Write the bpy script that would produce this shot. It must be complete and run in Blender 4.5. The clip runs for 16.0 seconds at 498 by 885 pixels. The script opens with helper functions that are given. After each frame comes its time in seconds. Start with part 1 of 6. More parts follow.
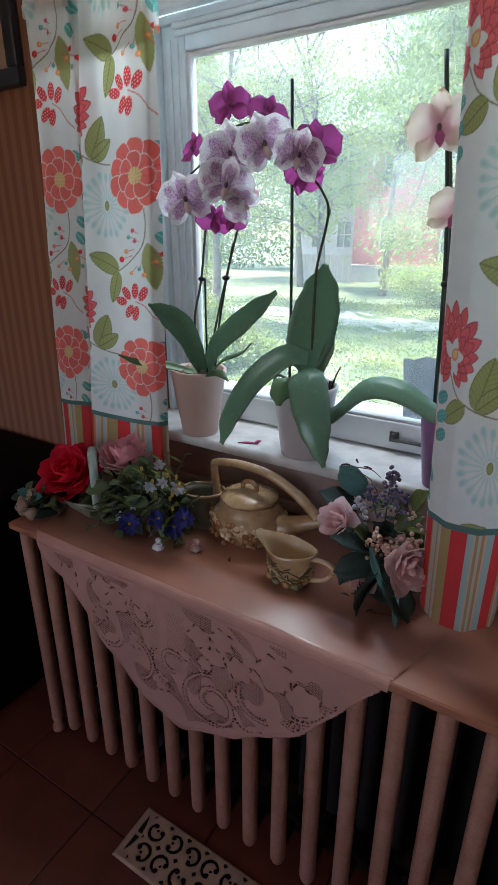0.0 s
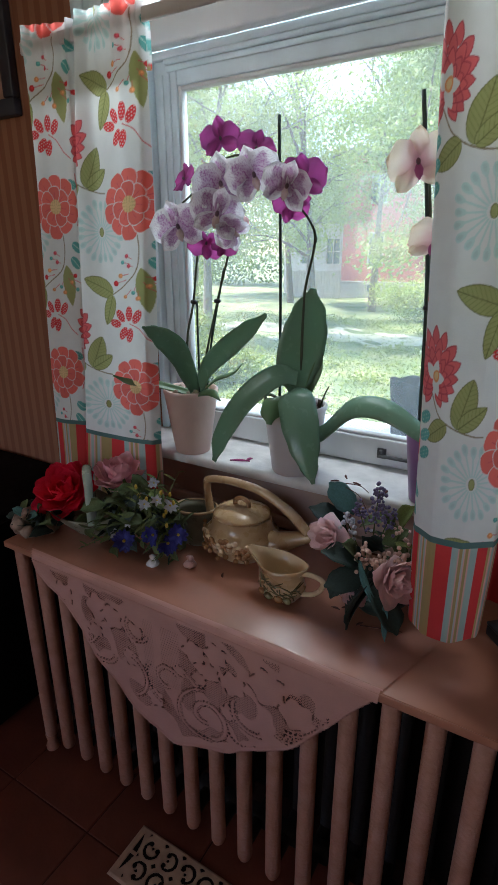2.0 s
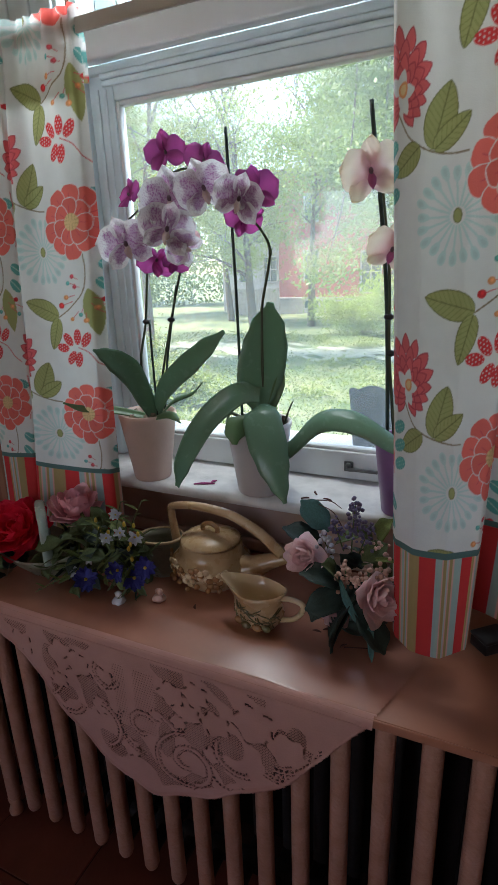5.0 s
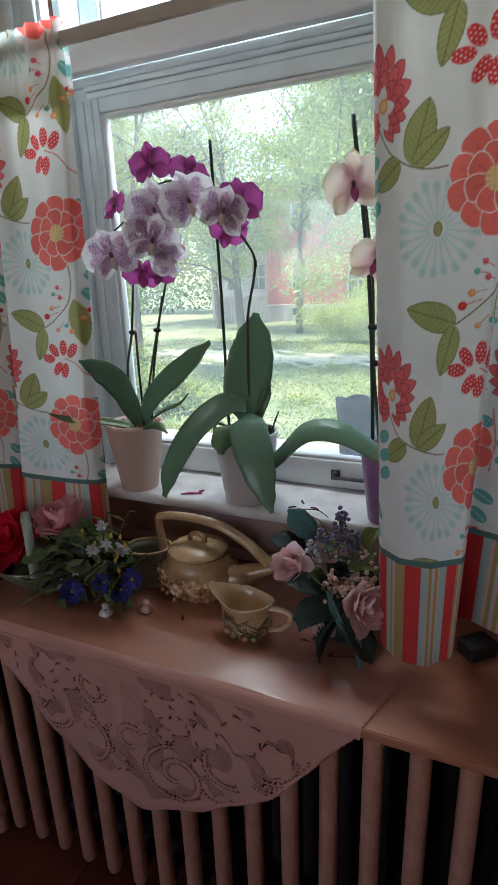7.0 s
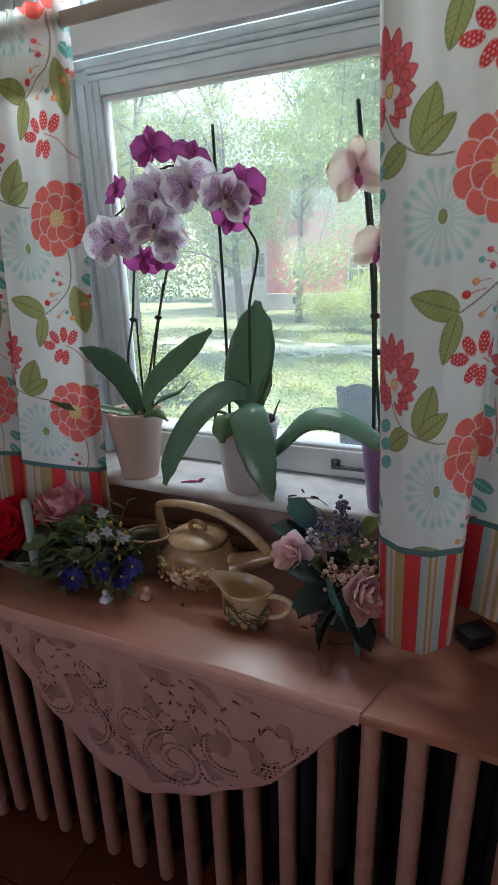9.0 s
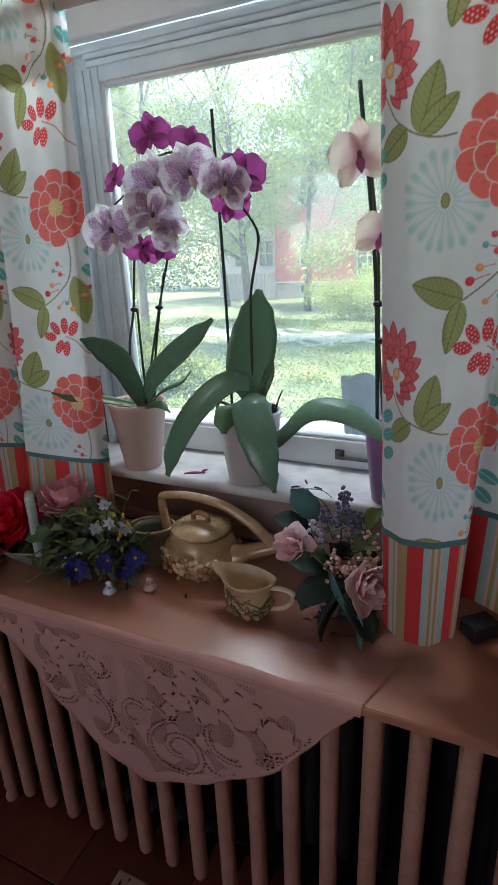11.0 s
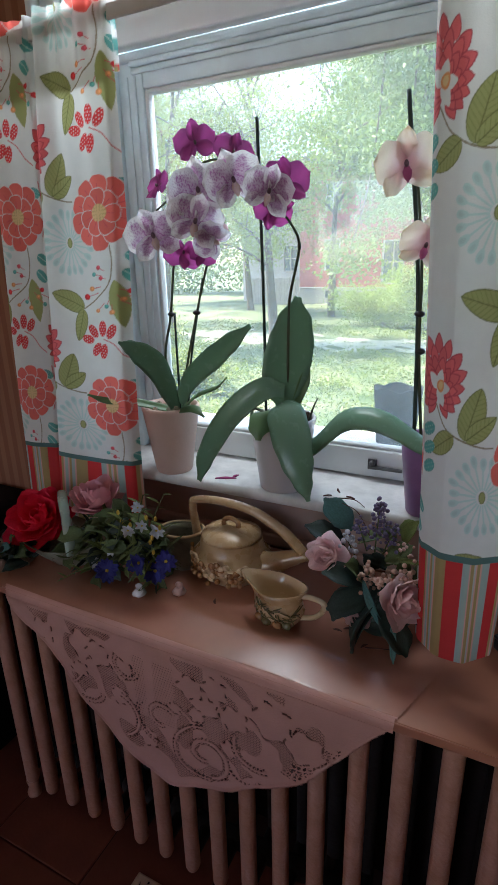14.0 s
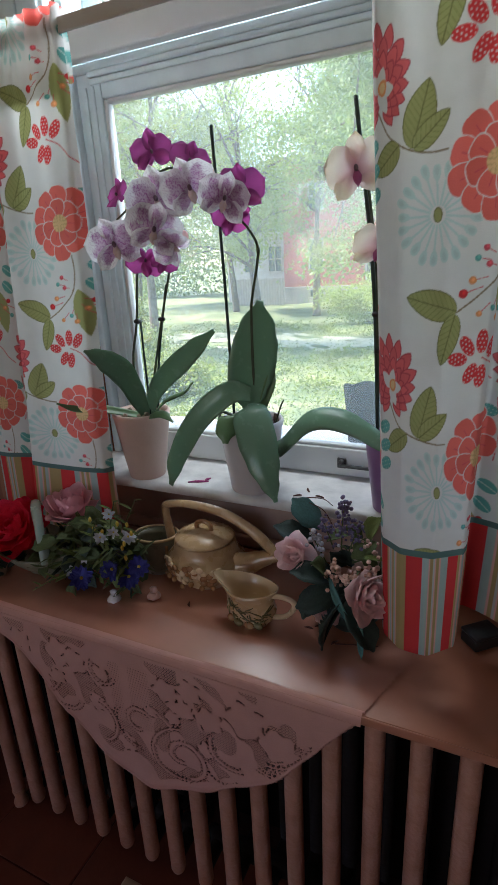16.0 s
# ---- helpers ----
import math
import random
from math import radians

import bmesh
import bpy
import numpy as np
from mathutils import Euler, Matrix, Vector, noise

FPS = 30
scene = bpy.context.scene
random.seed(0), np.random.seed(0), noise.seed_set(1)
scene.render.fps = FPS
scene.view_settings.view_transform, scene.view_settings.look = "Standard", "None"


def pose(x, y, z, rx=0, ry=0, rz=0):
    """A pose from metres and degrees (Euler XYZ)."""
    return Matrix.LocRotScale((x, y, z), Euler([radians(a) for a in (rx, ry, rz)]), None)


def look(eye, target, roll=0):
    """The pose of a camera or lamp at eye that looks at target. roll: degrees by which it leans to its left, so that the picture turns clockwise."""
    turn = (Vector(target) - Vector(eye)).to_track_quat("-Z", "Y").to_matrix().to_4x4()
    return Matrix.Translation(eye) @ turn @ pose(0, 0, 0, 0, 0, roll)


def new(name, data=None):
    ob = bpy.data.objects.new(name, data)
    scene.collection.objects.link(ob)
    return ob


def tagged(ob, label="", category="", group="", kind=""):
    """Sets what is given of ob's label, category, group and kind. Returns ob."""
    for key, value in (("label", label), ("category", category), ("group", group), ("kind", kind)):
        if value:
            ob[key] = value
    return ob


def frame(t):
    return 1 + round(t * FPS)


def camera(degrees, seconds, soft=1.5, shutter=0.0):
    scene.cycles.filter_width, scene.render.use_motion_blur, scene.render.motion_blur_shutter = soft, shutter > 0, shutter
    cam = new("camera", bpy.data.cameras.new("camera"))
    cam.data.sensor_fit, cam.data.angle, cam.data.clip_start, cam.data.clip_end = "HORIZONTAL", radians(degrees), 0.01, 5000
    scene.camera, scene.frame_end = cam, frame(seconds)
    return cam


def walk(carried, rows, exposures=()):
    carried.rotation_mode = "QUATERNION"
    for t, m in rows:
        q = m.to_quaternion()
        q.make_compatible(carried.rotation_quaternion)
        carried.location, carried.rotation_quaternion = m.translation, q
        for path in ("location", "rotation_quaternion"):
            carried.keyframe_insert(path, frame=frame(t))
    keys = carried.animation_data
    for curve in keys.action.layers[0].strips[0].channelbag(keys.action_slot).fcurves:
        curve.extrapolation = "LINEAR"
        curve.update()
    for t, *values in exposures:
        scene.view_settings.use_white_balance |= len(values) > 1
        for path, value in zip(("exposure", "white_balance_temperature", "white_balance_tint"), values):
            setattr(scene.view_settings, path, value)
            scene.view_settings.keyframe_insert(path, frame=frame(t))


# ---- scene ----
cam = camera(50.23, 16.0)
ROWS = [  # seconds, x, y, z, yaw, pitch, roll
    (0, 0.1630, 0.1699, 1.4326, 31.810, -21.159, -0.006),
    (0.5, 0.1621, 0.1652, 1.4416, 31.737, -21.065, -0.185),
    (1, 0.1604, 0.1458, 1.4455, 31.588, -20.386, -0.113),
    (1.5, 0.1685, 0.1443, 1.4436, 31.329, -20.037, -0.334),
    (2, 0.1776, 0.1464, 1.4507, 30.815, -19.584, 0.113),
    (2.5, 0.1838, 0.1435, 1.4554, 30.620, -18.839, 0.930),
    (3, 0.1534, 0.1569, 1.4496, 29.858, -18.665, 1.255),
    (3.5, 0.1378, 0.1754, 1.4387, 27.489, -18.086, 2.036),
    (4, 0.1242, 0.1744, 1.4357, 26.020, -18.416, 2.020),
    (6.5, 0.1256, 0.1710, 1.4514, 23.332, -16.472, 2.035),
    (7, 0.1304, 0.1740, 1.4481, 23.235, -17.074, 1.998),
    (7.5, 0.1285, 0.1738, 1.4481, 23.196, -17.257, 1.913),
    (8, 0.1280, 0.1715, 1.4496, 23.129, -17.548, 1.851),
    (8.5, 0.1248, 0.1703, 1.4470, 23.092, -17.870, 1.589),
    (11, 0.1351, 0.1868, 1.4454, 24.018, -19.316, 2.175),
    (11.5, 0.1229, 0.1681, 1.4521, 24.834, -18.668, 2.199),
    (12, 0.1108, 0.1754, 1.4500, 25.506, -18.683, 1.902),
    (12.5, 0.1031, 0.1743, 1.4473, 25.969, -18.642, 1.789),
    (13, 0.0924, 0.1823, 1.4352, 26.336, -19.003, 1.367),
    (13.5, 0.1047, 0.1753, 1.4514, 26.423, -19.107, 1.151),
    (14, 0.1045, 0.1768, 1.4514, 26.474, -18.826, 1.269),
    (14.5, 0.1115, 0.1763, 1.4522, 26.498, -18.850, 1.298),
    (15, 0.1270, 0.1747, 1.4557, 26.069, -18.691, 1.476),
    (15.5, 0.1428, 0.1822, 1.4557, 25.436, -18.743, 2.003),
    (16, 0.1556, 0.1883, 1.4575, 24.979, -18.755, 2.829),
]
walk(cam, [(t, pose(x, y, z, 90 + pitch, roll, yaw)) for t, x, y, z, yaw, pitch, roll in ROWS],
     exposures=[(0.0, 2.88, 6100, 9), (1.5, 2.78, 6200, 9), (3.5, 2.62, 6450, 10), (6.5, 2.60, 6450, 10), (8.5, 2.62, 6400, 10), (11.0, 2.76, 6250, 10), (11.6, 2.66, 6350, 10), (13.5, 2.76, 6200, 10), (14.5, 2.72, 6350, 10), (15.5, 2.64, 6350, 10), (16.0, 2.62, 6400, 10)])

# ---- world, sun, daylight ----
world = bpy.data.worlds.new("daylight")
scene.world = world
world.use_nodes = True
wn = world.node_tree.nodes
sky = wn.new("ShaderNodeTexSky")
sky.sky_type, sky.sun_disc = "NISHITA", False
sky.sun_elevation, sky.sun_rotation = radians(50), radians(266)
world.node_tree.links.new(sky.outputs[0], wn["Background"].inputs[0])
wn["Background"].inputs[1].default_value = 0.15
sun = new("sun", bpy.data.lights.new("sun", "SUN"))
sun.data.energy, sun.data.angle, sun.data.color = 3.0, radians(0.6), (1.0, 0.95, 0.86)
sun.matrix_world = look((-8.0, -0.55, 9.5), (0, 0, 0))
sky_lamp = new("window_skylight", bpy.data.lights.new("window_skylight", "AREA"))
sky_lamp.data.shape, sky_lamp.data.size, sky_lamp.data.size_y = "RECTANGLE", 0.66, 0.34
sky_lamp.data.energy, sky_lamp.data.color = 3.6, (0.86, 0.94, 1.0)
sky_lamp.matrix_world = look((-0.49, 1.48, 2.17), (-0.66, 0.7, 1.15))
# warm fill lamp added behind the camera to brighten the room side
rear_lamp = new("rear_fill", bpy.data.lights.new("rear_fill", "AREA"))
rear_lamp.data.shape, rear_lamp.data.size, rear_lamp.data.size_y = "RECTANGLE", 1.4, 1.2
rear_lamp.data.energy, rear_lamp.data.color = 0.64, (1.0, 0.38, 0.22)
rear_lamp.matrix_world = look((-1.05, -2.62, 1.55), (-0.6, 0.0, 1.3))


# ---- materials ----
def mat(name, color, rough=0.6, vary=0.18, scale=8.0, bump=0.15, bump_scale=60.0, metal=0.0, col2=None, translucent=0.0,
        attribute=None, sheen=0.0, coat=0.0, random=0.0, spec=0.5, coat_rough=0.03):
    m = bpy.data.materials.new(name)
    m.use_nodes = True
    nt = m.node_tree
    n, l = nt.nodes, nt.links
    b = n["Principled BSDF"]
    b.inputs["Roughness"].default_value = rough
    b.inputs["Metallic"].default_value = metal
    b.inputs["Coat Weight"].default_value = coat
    b.inputs["Coat IOR"].default_value = 1.5 if coat < 1 else 2.1
    b.inputs["Coat Roughness"].default_value = coat_rough
    b.inputs["Sheen Weight"].default_value = sheen
    b.inputs["Specular IOR Level"].default_value = spec
    tc = n.new("ShaderNodeTexCoord")
    no = n.new("ShaderNodeTexNoise")
    no.inputs["Scale"].default_value, no.inputs["Detail"].default_value = scale, 8
    l.new(tc.outputs["Object"], no.inputs["Vector"])
    fine = n.new("ShaderNodeTexNoise")
    fine.inputs["Scale"].default_value, fine.inputs["Detail"].default_value = bump_scale, 5
    l.new(tc.outputs["Object"], fine.inputs["Vector"])
    ramp = n.new("ShaderNodeValToRGB")
    c = np.array(color)
    d = np.array(col2) if col2 is not None else c * (1 - vary)
    ramp.color_ramp.elements[0].position, ramp.color_ramp.elements[1].position = 0.3, 0.7
    ramp.color_ramp.elements[0].color, ramp.color_ramp.elements[1].color = (*d, 1), (*c, 1)
    l.new(no.outputs["Fac"], ramp.inputs["Fac"])
    out = ramp.outputs["Color"]
    if attribute:
        at = n.new("ShaderNodeAttribute")
        at.attribute_name = attribute
        mul = n.new("ShaderNodeMix")
        mul.data_type, mul.blend_type = "RGBA", "MULTIPLY"
        mul.inputs[0].default_value = 1.0
        l.new(at.outputs["Color"], mul.inputs[6])
        l.new(out, mul.inputs[7])
        out = mul.outputs[2]
    if random:
        oi = n.new("ShaderNodeObjectInfo")
        hs = n.new("ShaderNodeHueSaturation")
        mr = n.new("ShaderNodeMapRange")
        mr.inputs[3].default_value, mr.inputs[4].default_value = 1 - random, 1 + random
        l.new(oi.outputs["Random"], mr.inputs[0])
        l.new(mr.outputs[0], hs.inputs["Value"])
        l.new(out, hs.inputs["Color"])
        out = hs.outputs[0]
    l.new(out, b.inputs["Base Color"])
    mr2 = n.new("ShaderNodeMapRange")
    mr2.inputs[3].default_value, mr2.inputs[4].default_value = max(rough - 0.1, 0.02), min(rough + 0.1, 1)
    l.new(fine.outputs["Fac"], mr2.inputs[0])
    l.new(mr2.outputs[0], b.inputs["Roughness"])
    if bump:
        bp = n.new("ShaderNodeBump")
        bp.inputs["Strength"].default_value, bp.inputs["Distance"].default_value = bump, 0.004
        l.new(fine.outputs["Fac"], bp.inputs["Height"])
        l.new(bp.outputs[0], b.inputs["Normal"])
    if translucent:
        tr = n.new("ShaderNodeBsdfTranslucent")
        mx = n.new("ShaderNodeMixShader")
        mx.inputs[0].default_value = translucent
        l.new(out, tr.inputs["Color"])
        l.new(b.outputs[0], mx.inputs[1])
        l.new(tr.outputs[0], mx.inputs[2])
        l.new(mx.outputs[0], n["Material Output"].inputs["Surface"])
    return m


def stripe_mat(name, a, b_, period, rough=0.8):
    """Vertical wallpaper stripes along x, softly printed."""
    m = mat(name, a, rough, 0.12, 5.0, 0.1, 120)
    n, l = m.node_tree.nodes, m.node_tree.links
    tc = n.new("ShaderNodeTexCoord")
    wv = n.new("ShaderNodeTexWave")
    wv.wave_type, wv.bands_direction = "BANDS", "X"
    wv.inputs["Scale"].default_value = 0.314 / period
    l.new(tc.outputs["Object"], wv.inputs["Vector"])
    rp = n.new("ShaderNodeValToRGB")
    rp.color_ramp.elements[0].position, rp.color_ramp.elements[1].position = 0.42, 0.58
    rp.color_ramp.elements[0].color, rp.color_ramp.elements[1].color = (*a, 1), (*b_, 1)
    l.new(wv.outputs["Fac"], rp.inputs["Fac"])
    mx = n.new("ShaderNodeMix")
    mx.data_type, mx.blend_type = "RGBA", "MULTIPLY"
    mx.inputs[0].default_value = 0.35
    l.new(rp.outputs[0], mx.inputs[6])
    l.new(n["Color Ramp"].outputs[0], mx.inputs[7])
    l.new(mx.outputs[2], n["Principled BSDF"].inputs["Base Color"])
    return m


def net_mat(name, colour, cover):
    """Fine open net: part thread, part gap."""
    m = mat(name, colour, 0.8, 0.2, 40, 0.0)
    n, l = m.node_tree.nodes, m.node_tree.links
    gap, mix = n.new("ShaderNodeBsdfTransparent"), n.new("ShaderNodeMixShader")
    mix.inputs[0].default_value = cover
    l.new(gap.outputs[0], mix.inputs[1])
    l.new(n["Principled BSDF"].outputs[0], mix.inputs[2])
    l.new(mix.outputs[0], n["Material Output"].inputs["Surface"])
    return m


def glass_mat(name, haze=0.05):
    m = bpy.data.materials.new(name)
    m.use_nodes = True
    n, l = m.node_tree.nodes, m.node_tree.links
    tr, gl, df = n.new("ShaderNodeBsdfTransparent"), n.new("ShaderNodeBsdfGlossy"), n.new("ShaderNodeBsdfTranslucent")
    gl.inputs["Roughness"].default_value = 0.02
    # thin translucent share in the pane paints a glare haze over the view
    df.inputs["Color"].default_value = (0.93, 1.0, 0.95, 1)
    a, b = n.new("ShaderNodeMixShader"), n.new("ShaderNodeMixShader")
    fr = n.new("ShaderNodeFresnel")
    fr.inputs["IOR"].default_value = 1.45
    no = n.new("ShaderNodeTexNoise")
    no.inputs["Scale"].default_value, no.inputs["Detail"].default_value = 4, 6
    mr = n.new("ShaderNodeMapRange")
    mr.inputs[1].default_value, mr.inputs[2].default_value = 0.3, 0.7
    mr.inputs[3].default_value, mr.inputs[4].default_value = haze * 0.6, haze * 1.4
    l.new(no.outputs["Fac"], mr.inputs[0])
    l.new(mr.outputs[0], a.inputs[0])
    l.new(tr.outputs[0], a.inputs[1])
    l.new(df.outputs[0], a.inputs[2])
    l.new(fr.outputs[0], b.inputs[0])
    l.new(a.outputs[0], b.inputs[1])
    l.new(gl.outputs[0], b.inputs[2])
    l.new(b.outputs[0], n["Material Output"].inputs["Surface"])
    return m


M = dict(
    wall=stripe_mat("striped_wallpaper", (0.42, 0.20, 0.12), (0.33, 0.14, 0.08), 0.045),
    plain=mat("plain_plaster", (0.55, 0.40, 0.32), 0.85, 0.1, 3),
    ceiling=mat("ceiling_paint", (0.75, 0.72, 0.68), 0.9, 0.06, 3),
    grout=mat("grout", (0.06, 0.022, 0.015), 0.9, 0.2, 20),
    tile=mat("terracotta_tile", (0.17, 0.046, 0.026), 0.45, 0.35, 9, 0.2, 90, random=0.18),
    white=mat("white_gloss_paint", (0.70, 0.72, 0.72), 0.38, 0.1, 6, 0.12, 40),
    # old white trim; its blue cast paints the light from sky and trees
    trim_old=mat("aged_sky_tinted_trim", (0.72, 0.84, 0.89), 0.4, 0.16, 12, 0.25, 35),
    sillp=mat("worn_sill_paint", (0.72, 0.70, 0.68), 0.38, 0.3, 18, 0.3, 60),
    rad=mat("radiator_paint", (0.52, 0.265, 0.195), 0.42, 0.42, 32, 0.5, 110, col2=(0.42, 0.20, 0.125)),
    # near-black colour that paints the shade deep inside the radiator
    gap_shade=mat("shade_black_iron", (0.014, 0.011, 0.010), 0.85, 0.4, 20, 0.3, 80),
    dark=mat("dark_gap", (0.012, 0.010, 0.010), 0.9, 0.3, 10),
    shelf=mat("painted_shelf_board", (0.42, 0.17, 0.10), 0.42, 0.14, 7, 0.12, 50),
    cloth=mat("pink_table_cloth", (0.52, 0.21, 0.13), 0.50, 0.22, 9, 0.03, 60, coat=1.0, coat_rough=0.19),
    lace=mat("lace_cloth", (0.62, 0.32, 0.26), 0.75, 0.12, 14, 0.3, 300, translucent=0.15),
    net=net_mat("lace_net", (0.52, 0.27, 0.21), 0.5),
    rod=mat("curtain_rod_paint", (0.70, 0.67, 0.68), 0.45, 0.1),
    print=mat("printed_cotton", (1.0, 1.0, 1.0), 0.85, 0.05, 40, 0.25, 500, attribute="print", translucent=0.36),
    apron=mat("dusty_pink_paint", (0.46, 0.32, 0.27), 0.5, 0.15, 10, 0.2, 50),
    glass=glass_mat("hazed_window_glass", 0.075),
    regp=mat("cream_register_paint", (0.55, 0.38, 0.26), 0.5, 0.3, 25, 0.3, 90),
    frame=mat("navy_picture_frame", (0.035, 0.042, 0.065), 0.4, 0.25, 15, 0.2, 60),
    mount=mat("picture_mount", (0.50, 0.33, 0.27), 0.8, 0.1, 10),
    picture=mat("picture_print", (0.30, 0.20, 0.17), 0.6, 0.5, 12, 0.0),
    cabinet=mat("black_lacquer", (0.006, 0.005, 0.006), 0.8, 0.4, 10, 0.2, 50, spec=0.1),
    clay=mat("blush_clay_pot", (0.60, 0.42, 0.35), 0.55, 0.12, 14, 0.5, 30),
    ceramic=mat("white_ceramic_pot", (0.52, 0.48, 0.49), 0.35, 0.06, 10, 0.05, 40, coat=0.3),
    purple=mat("purple_foil_pot", (0.34, 0.17, 0.38), 0.35, 0.3, 14, 0.4, 30),
    grey=mat("grey_slate_pot", (0.022, 0.022, 0.022), 0.9, 0.12, 12, 0.1, 50, spec=0.1),
    bark=mat("orchid_bark", (0.10, 0.065, 0.045), 0.9, 0.6, 60, 0.6, 120),
    moss=mat("sphagnum_moss", (0.42, 0.36, 0.25), 0.95, 0.5, 70, 0.6, 150),
    leaf=mat("orchid_leaf", (0.22, 0.38, 0.26), 0.25, 0.12, 9, 0.04, 60, translucent=0.33),
    leaf_l=mat("young_orchid_leaf", (0.17, 0.30, 0.14), 0.4, 0.3, 14, 0.12, 90, translucent=0.2),
    root=mat("aerial_root", (0.26, 0.30, 0.22), 0.7, 0.3, 30),
    stem=mat("orchid_stem", (0.055, 0.075, 0.035), 0.5, 0.3, 30),
    stake=mat("green_stake", (0.02, 0.045, 0.035), 0.5, 0.3, 30),
    clip=mat("dark_clip", (0.02, 0.02, 0.025), 0.4, 0.3, 30),
    petal=mat("spotted_petal", (1, 1, 1), 0.6, 0.06, 30, 0.1, 200, attribute="print", translucent=0.48),
    maglip=mat("magenta_lip", (0.50, 0.10, 0.28), 0.5, 0.4, 60, 0.1, 200),
    pale_lip=mat("pale_orchid_lip", (0.66, 0.50, 0.40), 0.5, 0.4, 9, 0.1, 200, col2=(0.70, 0.58, 0.66)),
    column=mat("purple_column", (0.16, 0.09, 0.12), 0.5, 0.4, 60),
    pot_glaze=mat("cream_green_glaze", (0.58, 0.40, 0.22), 0.28, 0.25, 16, 0.1, 40, coat=0.35, col2=(0.40, 0.24, 0.11)),
    pot_brown=mat("amber_glaze", (0.40, 0.20, 0.08), 0.2, 0.4, 25, 0.1, 40, coat=0.6),
    pot_in=mat("cream_inner_glaze", (0.66, 0.48, 0.29), 0.25, 0.1, 20, 0.05, 40, coat=0.5),
    relief=mat("dark_moulded_glaze", (0.10, 0.10, 0.05), 0.25, 0.5, 60, 0.3, 70, coat=0.5, col2=(0.22, 0.17, 0.07)),
    basket=mat("sage_pottery_glaze", (0.23, 0.24, 0.17), 0.3, 0.4, 25, 0.2, 60, coat=0.4, col2=(0.13, 0.11, 0.08)),
    handle_g=mat("pale_green_glaze", (0.40, 0.50, 0.44), 0.25, 0.2, 25, 0.1, 60, coat=0.5),
    red_rose=mat("red_silk_petal", (0.95, 0.03, 0.09), 0.7, 0.15, 30, 0.1, 200, translucent=0.4),
    pink_rose=mat("pink_silk_petal", (0.96, 0.54, 0.60), 0.7, 0.15, 30, 0.1, 200, translucent=0.45),
    peach_rose=mat("peach_silk_petal", (0.97, 0.72, 0.72), 0.7, 0.12, 30, 0.1, 200, translucent=0.45),
    blue_fl=mat("blue_silk_petal", (0.05, 0.05, 0.28), 0.8, 0.3, 50),
    white_fl=mat("white_silk_petal", (0.55, 0.55, 0.60), 0.8, 0.2, 50, translucent=0.2),
    lav=mat("lavender_bud", (0.17, 0.14, 0.25), 0.85, 0.4, 60),
    bud=mat("pink_berry", (0.62, 0.38, 0.30), 0.6, 0.25, 60),
    yel=mat("yellow_stamen", (0.60, 0.42, 0.05), 0.7, 0.2, 60),
    silk_g=mat("silk_leaf_green", (0.10, 0.14, 0.05), 0.7, 0.4, 25, 0.2, 90, translucent=0.12),
    silk_y=mat("silk_leaf_lime", (0.17, 0.22, 0.06), 0.7, 0.4, 25, 0.2, 90, translucent=0.15),
    silk_d=mat("silk_leaf_dark", (0.02, 0.045, 0.035), 0.6, 0.4, 25, 0.2, 90),
    silk_t=mat("silk_leaf_teal", (0.06, 0.16, 0.15), 0.7, 0.3, 25, 0.2, 90),
    shell=mat("pinkish_shell", (0.38, 0.26, 0.19), 0.6, 0.45, 40, 0.6, 70),
    crystal=mat("glass_bead", (0.80, 0.80, 0.86), 0.25, 0.3, 40, 0.0, coat=0.5),
    pink_bead=mat("pink_bead", (0.60, 0.36, 0.30), 0.3, 0.3, 40, 0.0, coat=0.4),
    speck=mat("dried_petal", (0.10, 0.03, 0.02), 0.8, 0.4, 60),
    magpet=mat("fallen_magenta_petal", (0.35, 0.03, 0.16), 0.6, 0.3, 60),
    black=mat("black_plastic", (0.014, 0.014, 0.016), 0.45, 0.3, 30, 0.1, 80),
    steel=mat("dull_latch_metal", (0.10, 0.10, 0.10), 0.45, 0.4, 40, 0.2, 90, metal=0.6),
    grass=mat("lawn", (0.20, 0.21, 0.10), 0.95, 0.5, 1.1, 0.5, 14, col2=(0.06, 0.10, 0.03)),
    blade=mat("grass_blade", (0.13, 0.19, 0.055), 0.8, 0.5, 3.0, 0, translucent=0.3),
    # pale grass tone that paints sun patches onto the lawn
    sun_patch=mat("sun_patch_grass", (0.40, 0.40, 0.27), 0.95, 0.3, 2.0, 0.4, 20),
    tree_bark=mat("tree_bark", (0.13, 0.10, 0.075), 0.9, 0.5, 15, 0.8, 40),
    fol=mat("sunlit_foliage", (0.26, 0.33, 0.07), 0.6, 0.5, 2.0, 0.0, translucent=0.4),
    fol_l=mat("sunlit_shrub_leaf", (0.34, 0.45, 0.10), 0.6, 0.5, 2.5, 0, translucent=0.45),
    fol_d=mat("deep_foliage", (0.20, 0.28, 0.07), 0.6, 0.5, 2.0, 0.0, translucent=0.35),
    brick=mat("red_brick_wall", (0.46, 0.15, 0.13), 0.9, 0.35, 6, 0.3, 30),
    fence=mat("weathered_fence", (0.30, 0.27, 0.24), 0.9, 0.3, 8, 0.3, 40),
    roof=mat("grey_shingle", (0.16, 0.15, 0.15), 0.9, 0.3, 8, 0.3, 40),
    concrete=mat("pale_concrete", (0.42, 0.38, 0.35), 0.9, 0.2, 6, 0.3, 30),
    pane=mat("far_window_pane", (0.10, 0.13, 0.14), 0.08, 0.3, 2, 0.0),
)


